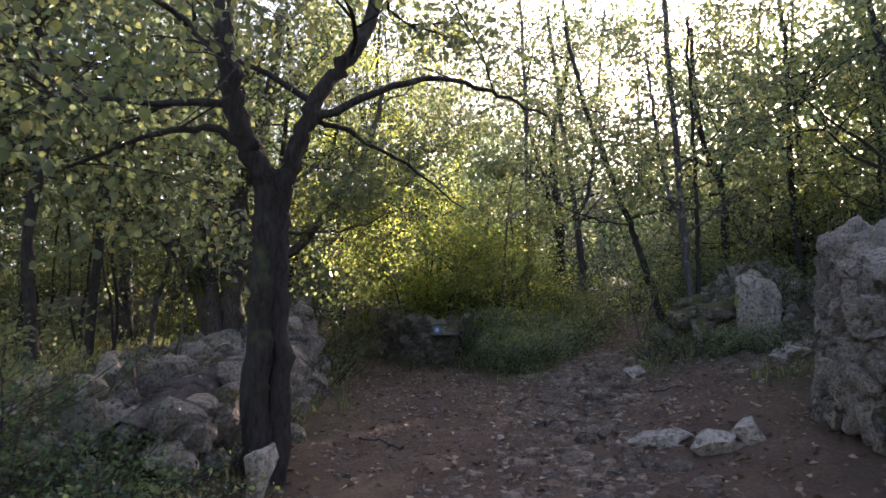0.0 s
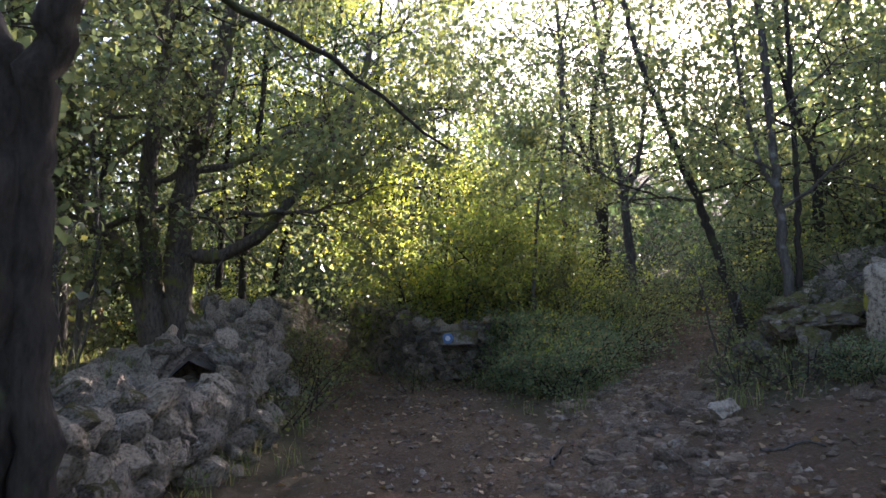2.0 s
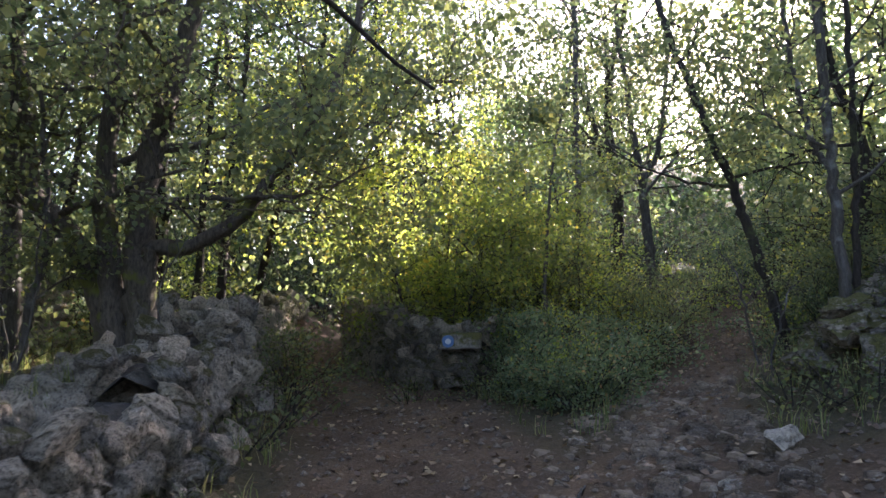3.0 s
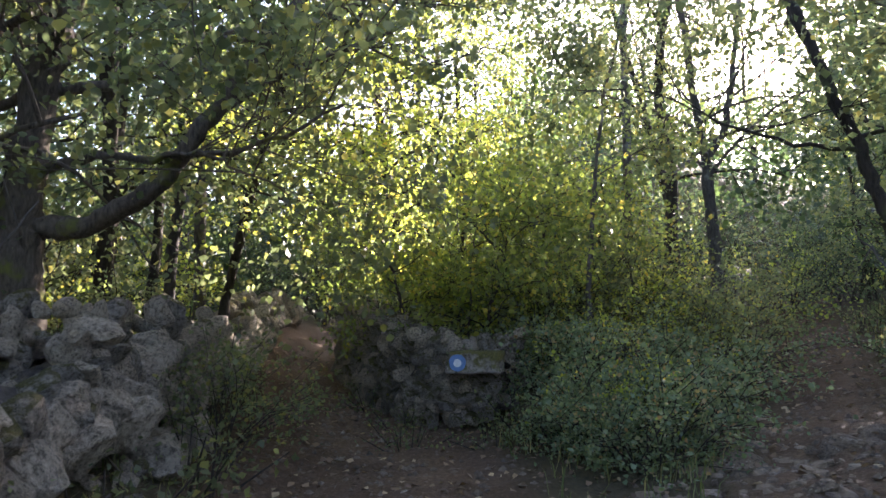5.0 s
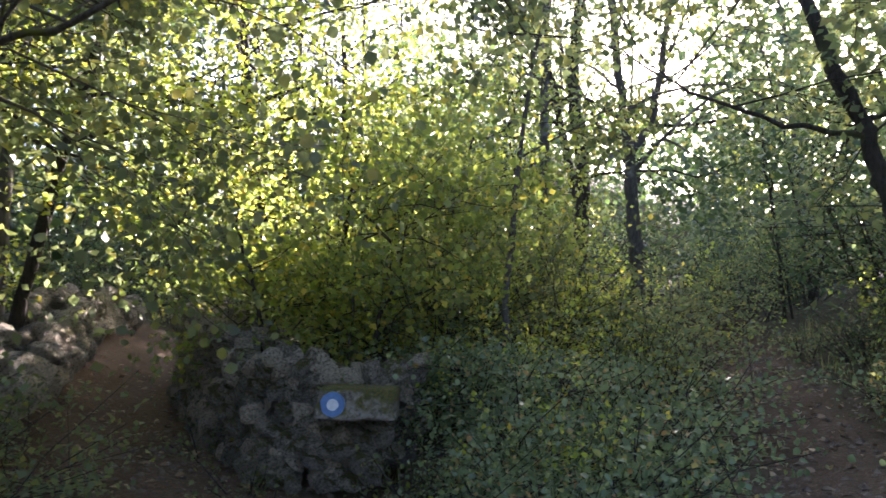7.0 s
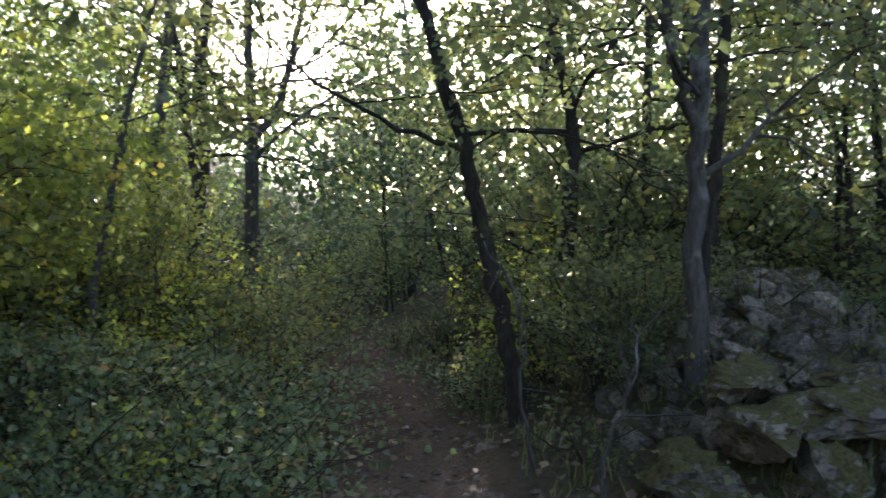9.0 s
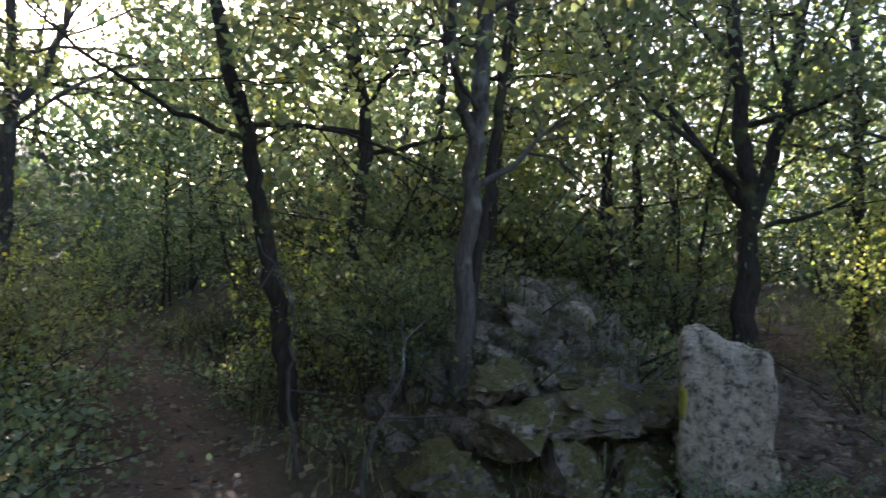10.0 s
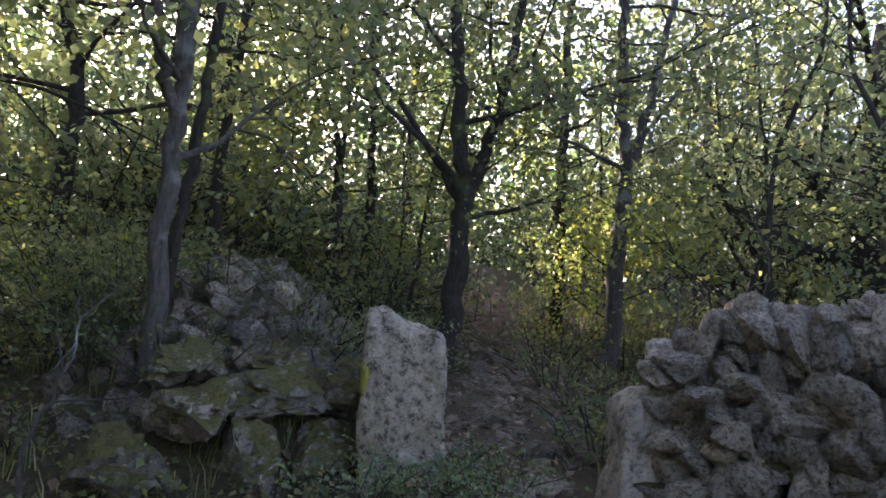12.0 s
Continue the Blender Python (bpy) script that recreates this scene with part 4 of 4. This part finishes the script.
def slab(name, x, y, z, size, shear, seed, mat, label, turn, tilt=(0, 0), category="stone"):
    """An upright squarish block: a cut cube with worn corners and a slanting top."""
    bm = bmesh.new()
    bmesh.ops.create_cube(bm, size=1)
    bmesh.ops.subdivide_edges(bm, edges=bm.edges[:], cuts=15, use_grid_fill=True)
    o = Vector((seed, seed * 0.7, 3))
    for v in bm.verts:
        c = v.co.copy()
        k = (abs(c.x) ** 11 + abs(c.y) ** 11 + abs(c.z) ** 11) ** (1 / 11)
        c = c * (0.5 / k) if k > 0.5 else c
        q = Vector((c.x * size[0], c.y * size[1], c.z * size[2]))
        k = 1 + 0.18 * noise.noise(q * 3.5 + o) + 0.15 * noise.noise(q * 8 + o) + 0.07 * noise.noise(q * 17 + o)
        c = Vector((c.x * k, c.y * k, c.z * (0.6 + 0.4 * k)))
        top = max(0.0, c.z + 0.5)
        c.z += shear * c.x * top
        v.co = Vector((c.x * size[0] * (1.06 - 0.12 * top), c.y * size[1] * (1.06 - 0.12 * top), c.z * size[2]))
    me = bpy.data.meshes.new(name)
    bm.to_mesh(me)
    bm.free()
    me.materials.append(STONE_BIG if mat is STONE else mat)
    for p in me.polygons:
        p.use_smooth = True
    ob = new(name, me)
    ob.matrix_basis = pose(x, y, z, tilt[0], tilt[1], turn)
    return tagged(ob, label, category)


STONE_UPRIGHT = stone_material("limestone_weathered", (0.06, 0.052, 0.04), (0.3, 0.262, 0.205), 0.7, 0.76, 4.5)
upright = slab("standing_stone", 4.42, 10.4, 1.6, (0.44, 0.4, 1.12), -0.16, 6, STONE_UPRIGHT, "upright lichen-spotted limestone slab with yellow moss", -68, (0, -3))
moss_patch = with_material(boulder(77, 0.09, (0.5, 0.8, 1.5), 3, 0.35), plain("moss_yellow", (0.22, 0.2, 0.035), 1.0))
part("moss", moss_patch, upright, "yellow moss cushion", pose(-0.21, -0.18, 0.24))
for i, (x, y, z, d, sq, a) in enumerate(((4.55, 11.0, 1.66, 0.34, (1.3, 0.9, 0.5), 20), (4.05, 11.0, 1.72, 0.34, (1.25, 0.9, 0.5), -12), (3.6, 11.2, 1.62, 0.32, (1.2, 0.9, 0.55), 30),
                                     (4.9, 11.2, 1.75, 0.33, (1.1, 0.9, 0.6), 70), (4.3, 10.85, 1.38, 0.36, (1.2, 0.7, 0.7), 5), (3.8, 10.95, 1.32, 0.34, (1.1, 0.8, 0.75), 40),
                                     (3.3, 11.35, 1.35, 0.3, (1.1, 0.9, 0.7), 80), (4.3, 11.2, 1.85, 0.26, (1.3, 0.9, 0.5), 50), (3.75, 11.35, 1.85, 0.24, (1.2, 1.0, 0.6), 10))):
    block("boulder", x, y, z, d, sq, 303 + i, STONE_MOSSY, "dark moss-covered boulder at the foot of the stone heap", a, rough=0.42)
block("rock", 2.45, 9.75, gz(2.45, 9.75) + 0.08, 0.22, (1, 0.8, 0.6), 305, STONE, "grey rock lying in the grass", 40)
block("rock", 2.12, 6.1, gz(2.12, 6.1) + 0.07, 0.22, (1, 0.7, 0.7), 307, STONE, "pale angular rock beside the path", 15)
block("rock", 2.45, 6.2, gz(2.45, 6.2) + 0.07, 0.24, (1.1, 0.7, 0.6), 309, STONE, "grey rock beside the path", 80)
block("rock", 1.8, 6.4, gz(1.8, 6.4) + 0.05, 0.24, (1.2, 0.7, 0.5), 311, STONE, "flat grey rock beside the path", -20)
block("cap_stone", 4.9, 9.08, 2.05, 0.2, (1.1, 0.85, 0.65), 313, STONE, "pale rounded cap stone on the wall's end", 10)
slab("wall_end_stone", 4.78, 9.2, 1.45, (0.26, 0.34, 0.85), 0.1, 5, STONE, "tall upright stone at the wall's end", -60)
block("flat_stone", -2.35, 9.75, 1.3, 0.32, (1.2, 0.9, 0.4), 317, STONE, "flat pale slab lying on the rubble wall", 20, (12, 8))
block("root_stone", -1.25, 5.05, gz(-1.25, 5.05) + 0.2, 0.3, (0.5, 0.5, 1.0), 319, STONE, "grey stone leaning against the trunk", 20)
mark_block = slab("waymark_stone", 0.02, 13.62, 1.5, (0.5, 0.36, 0.2), 0.0, 9, MOSSY_BIG, "block of limestone with a painted trail mark", -4)


def disc(name, radius, mat, parent, y, x=0.0, z=0.0):
    bm = bmesh.new()
    bmesh.ops.create_circle(bm, cap_ends=True, segments=24, radius=radius)
    g = bmesh.ops.extrude_face_region(bm, geom=bm.faces[:])
    bmesh.ops.translate(bm, vec=(0, 0, 0.045), verts=[v for v in g["geom"] if isinstance(v, bmesh.types.BMVert)])
    for v in bm.verts:
        v.co.x *= 1 + 0.1 * noise.noise(v.co * 30)
        v.co.y *= 1 + 0.1 * noise.noise(v.co * 25)
    me = bpy.data.meshes.new(name)
    bm.to_mesh(me)
    bm.free()
    me.materials.append(mat)
    return part(name, me, parent, "painted trail mark", pose(x, y, z, 90, 0, 0))


disc("mark_ring", 0.075, plain("paint_blue", (0.09, 0.16, 0.3)), mark_block, -0.16, -0.14, 0.0)
disc("mark_dot", 0.036, plain("paint_white", (0.5, 0.52, 0.54)), mark_block, -0.167, -0.14, 0.0)

for i, (x, y, d, a) in enumerate(((4.5, 9.75, 0.17, 10), (4.75, 9.8, 0.14, 60), (4.25, 9.6, 0.15, 120), (5.0, 9.75, 0.16, 80), (4.4, 9.35, 0.2, 30), (4.1, 9.3, 0.13, 150))):
    block("rock", x, y, gz(x, y) + d * 0.3, d, (1.1, 0.8, 0.65), 341 + i, STONE, "angular grey rock at the foot of the side trail", a)

# heap of cleared field stones
heap = tagged(new("stone_heap"), "heap of loose grey field stones", "stone heap")
for k in range(300):
    a, d = rng.uniform(0, 6.28), rng.uniform(0, 1) ** 0.6
    x, y = 4.85 + 1.3 * d * math.cos(a), 11.8 + 0.95 * d * math.sin(a)
    stone_at(heap, STONE if rng.uniform() < 0.3 else STONE_MOSSY, x, y, gz(x, y) + 0.03, 0.045 + 0.1 * rng.uniform() ** 1.8, 35)

# stones bedded in the trails
bed = tagged(new("path_stones"), "worn limestone pieces bedded in the path", "stones")
count = 0
while count < 300:
    if count < 170:
        x, y = rng.uniform(0.2, 3.0), rng.uniform(3.2, 12.5)
        if not 0.0 < x - (0.35 + 0.16 * max(y - 4, 0)) < 1.3:
            continue
    else:
        f = rng.uniform(3.6, 9.5)
        x, y = f, float(np.interp(f, [p[0] for p in PATH_UP], [p[1] for p in PATH_UP])) + rng.normal() * 0.35
    s = (0.035 if count < 170 else 0.06) + 0.13 * float(rng.uniform()) ** 2
    stone_at(bed, STONE_PATH, x, y, gz(x, y) - s * 0.02, s, 16, "stone", 0.6)
    count += 1


def scatter(name, n, region, fill, label, category):
    xs, ys = region(n)
    tagged(new(name, fill(xs, ys)), label, category, "", "stuff")


def pebbles(xs, ys):
    r = np.random.default_rng(12)
    ico = np.array([(1, 0, 0), (-1, 0, 0), (0, 1, 0), (0, -1, 0), (0, 0, 0.7), (0, 0, -0.7)], float)
    tri = np.array([(0, 2, 4), (2, 1, 4), (1, 3, 4), (3, 0, 4), (2, 0, 5), (1, 2, 5), (3, 1, 5), (0, 3, 5)])
    n = len(xs)
    s = r.uniform(0.012, 0.045, n)
    v = ico[None] * s[:, None, None] * r.uniform(0.6, 1.3, (n, 6, 1))
    a = r.uniform(0, 6.28, n)
    ca, sa = np.cos(a)[:, None], np.sin(a)[:, None]
    v = np.stack([v[..., 0] * ca - v[..., 1] * sa, v[..., 0] * sa + v[..., 1] * ca, v[..., 2]], -1) + np.stack([xs, ys, land(xs, ys)], -1)[:, None]
    return np_mesh("pebbles", v.reshape(-1, 3), (tri[None] + 6 * np.arange(n)[:, None, None]).reshape(-1, 3), STONE_PATH, True)


def cobbles(xs, ys):
    """Flat worn pieces, sunk into the earth."""
    r = np.random.default_rng(22)
    n = len(xs)
    a = np.arange(7) * 2 * np.pi / 7
    s = 0.02 + 0.065 * r.uniform(0, 1, n) ** 2.5
    rad = s[:, None] * r.uniform(0.65, 1.25, (n, 7))
    turn, flat = r.uniform(0, 6.28, (n, 1)), r.uniform(0.55, 1.0, (n, 1))
    ring = np.stack([rad * np.cos(a + turn), rad * np.sin(a + turn) * flat], -1)
    z = land(xs, ys)
    low = np.concatenate([ring, np.full((n, 7, 1), -0.02)], -1)
    tilt = r.normal(size=(n, 1, 2)) * 0.15
    top = np.concatenate([ring * 0.78, (s * 0.35)[:, None, None] * r.uniform(0.6, 1.3, (n, 7, 1)) + (ring * tilt).sum(-1, keepdims=True)], -1)
    mid = np.stack([0 * s, 0 * s, s * 0.42], -1)[:, None]
    v = np.concatenate([low, top, mid], 1) + np.stack([xs, ys, z], -1)[:, None]
    k, k2 = np.arange(7), (np.arange(7) + 1) % 7
    tri = np.concatenate([np.stack([k, k2, 7 + k2], -1), np.stack([k, 7 + k2, 7 + k], -1), np.stack([7 + k, 7 + k2, 0 * k + 14], -1)])
    return np_mesh("cobbles", v.reshape(-1, 3), (tri[None] + 15 * np.arange(n)[:, None, None]).reshape(-1, 3), STONE_PATH, True)


def stony_strip(n):
    r = np.random.default_rng(23)
    y = r.uniform(2.5, 13.5, n)
    x = 0.7 + 0.17 * np.maximum(y - 4, 0) + r.normal(size=n) * 0.5
    f = r.uniform(3.4, 10, n // 3)
    y2 = np.interp(f, [p[0] for p in PATH_UP], [p[1] for p in PATH_UP]) + r.normal(size=n // 3) * 0.32
    return np.r_[x, f], np.r_[y, y2]


def near_paths(n):
    r = np.random.default_rng(13)
    x, y = r.uniform(-2, 9, 12 * n), r.uniform(1, 18, 12 * n)
    keep = np.minimum(off_path(x, y, PATH_MAIN), np.minimum(off_path(x, y, PATH_RIGHT), off_path(x, y, PATH_UP))) < 1.2
    return x[keep][:n], y[keep][:n]


def everywhere(n):
    r = np.random.default_rng(14)
    x, y = r.uniform(-7, 14, n), r.uniform(1, 19, n)
    return x, y


def litter(xs, ys):
    return leaves("fallen_leaves", np.stack([xs, ys, land(xs, ys) + 0.015], -1), 1, 0.01, 0.065, LITTER, 15, 0.35)


def grass(xs, ys):
    r = np.random.default_rng(16)
    k = (trodden(xs, ys) < 0.35)
    xs, ys = xs[k], ys[k]
    n, b = len(xs), 7
    x, y = np.repeat(xs, b) + r.normal(size=n * b) * 0.04, np.repeat(ys, b) + r.normal(size=n * b) * 0.04
    z = land(x, y) - 0.01
    h, a, l = r.uniform(0.08, 0.28, n * b), r.uniform(0, 6.28, n * b), r.uniform(0.2, 0.9, n * b)
    d = np.stack([np.cos(a), np.sin(a), 0 * a], -1)
    s = np.stack([-np.sin(a), np.cos(a), 0 * a], -1) * 0.004
    p = np.stack([x, y, z], -1)
    up = np.array([0, 0, 1.0])
    mid = p + up * (h * 0.6)[:, None] + d * (h * l * 0.3)[:, None]
    tip = p + up * (h * 0.9)[:, None] + d * (h * l)[:, None]
    v = np.stack([p - s, p + s, mid + s * 0.8, mid - s * 0.8, tip + s * 0.15, tip - s * 0.15], 1).reshape(-1, 3)
    q = np.array([(0, 1, 2, 3), (3, 2, 4, 5)])
    return np_mesh("grass", v, (q[None] + 6 * np.arange(n * b)[:, None, None]).reshape(-1, 4), GRASS)


scatter("cobbles", 1300, stony_strip, cobbles, "flat worn limestone pieces set in the path", "stones")
scatter("pebbles", 3500, near_paths, pebbles, "loose pebbles scattered on the path", "pebbles")
scatter("fallen_leaves", 20000, everywhere, litter, "dry brown leaves fallen on the ground", "fallen leaves")
scatter("grass", 5000, everywhere, grass, "thin dry grass along the paths", "grass")


def hill_wood():
    r = np.random.default_rng(18)
    x, y = r.uniform(-32, 24, 5200), 33 + 45 * r.uniform(0, 1, 5200) ** 1.3
    h = r.uniform(0.3, 4.5, 5200)
    a, d = np.radians(r.uniform(22, 125, 8000)), r.uniform(20, 36, 8000)
    x, y, h = np.r_[x, 0.6 + d * np.sin(a)], np.r_[y, 8 + d * np.cos(a)], np.r_[h, 8.5 * r.uniform(0, 1, 8000) ** 1.5]
    a, d = np.radians(r.uniform(-80, -14, 4200)), r.uniform(19, 32, 4200)
    x, y, h = np.r_[x, d * np.sin(a)], np.r_[y, 6 + d * np.cos(a)], np.r_[h, 9.5 * r.uniform(0, 1, 4200) ** 1.4]
    return leaves("distant_wood", np.stack([x, y, land(x, y) + h], -1), 8, 0.7, 0.27, LEAF_DARK, 19, 0.9)


tagged(new("distant_wood", hill_wood()), "dense dark wood covering the far slopes", "distant wood", "", "stuff")


# ---- sticks and bare stems ----
def stick(x, y, keys, radius, label, seed):
    z = gz(x, y)
    ob = empty("bare_stem", x, y, z, label, "stem", "bare stems")
    t = Tubes(seed)
    ax = t.curve(keys, radius, radius * 0.3, 6, 5, 0.05, 0.01)
    part("stem", t.mesh("stem", BARK_GREY), ob)
    tw = Tubes(seed + 1)
    for k in range(5):
        p = ax[int(len(ax) * (0.35 + 0.12 * k))]
        d = tw.r.normal(size=3) + np.array([0, 0, 0.5])
        tw.branch(p, d / np.linalg.norm(d), 0.35, radius * 0.4, 0, 0.05)
    part("twigwork", tw.mesh("twigwork", BARK_GREY), ob)["kind"] = "stuff"
    return ob


for i, (x, y, lean, h) in enumerate(((-4.3, 11.3, 0.5, 2.2), (-5.2, 12.6, -0.7, 2.4), (-3.2, 8.8, 0.3, 1.6), (-2.7, 10.6, 0.4, 1.3), (3.3, 12.4, -0.4, 1.3), (3.1, 11.7, 0.3, 1.0), (-0.2, 15.3, 0.2, 2.2), (6.2, 9.2, 0.5, 1.5), (7.0, 8.6, -0.4, 1.8))):
    stick(x, y, [(0, 0, -0.1), (lean * 0.3, 0.05, h * 0.35), (lean * 0.55, -0.05, h * 0.7), (lean, 0.1, h)], 0.016, "pale bare stem leaning in the undergrowth", 400 + 3 * i)
for i, (x, y, a) in enumerate(((1.2, 7.6, 20), (0.9, 9.0, 80), (-0.6, 6.8, 130), (2.6, 8.4, 10), (5.6, 9.9, 60))):
    c, sn = math.cos(radians(a)), math.sin(radians(a))
    t = Tubes(430 + i)
    t.curve([(-0.35 * c, -0.35 * sn, 0.02), (-0.1 * c, -0.1 * sn + 0.03, 0.035), (0.15 * c, 0.15 * sn, 0.03), (0.4 * c, 0.4 * sn, 0.02)], 0.014, 0.006, 6, 4)
    ob = new("stick", t.mesh("stick", BARK_GREY))
    ob.matrix_basis = pose(x, y, gz(x, y))
    tagged(ob, "fallen dry stick lying on the path", "stick", "fallen sticks")
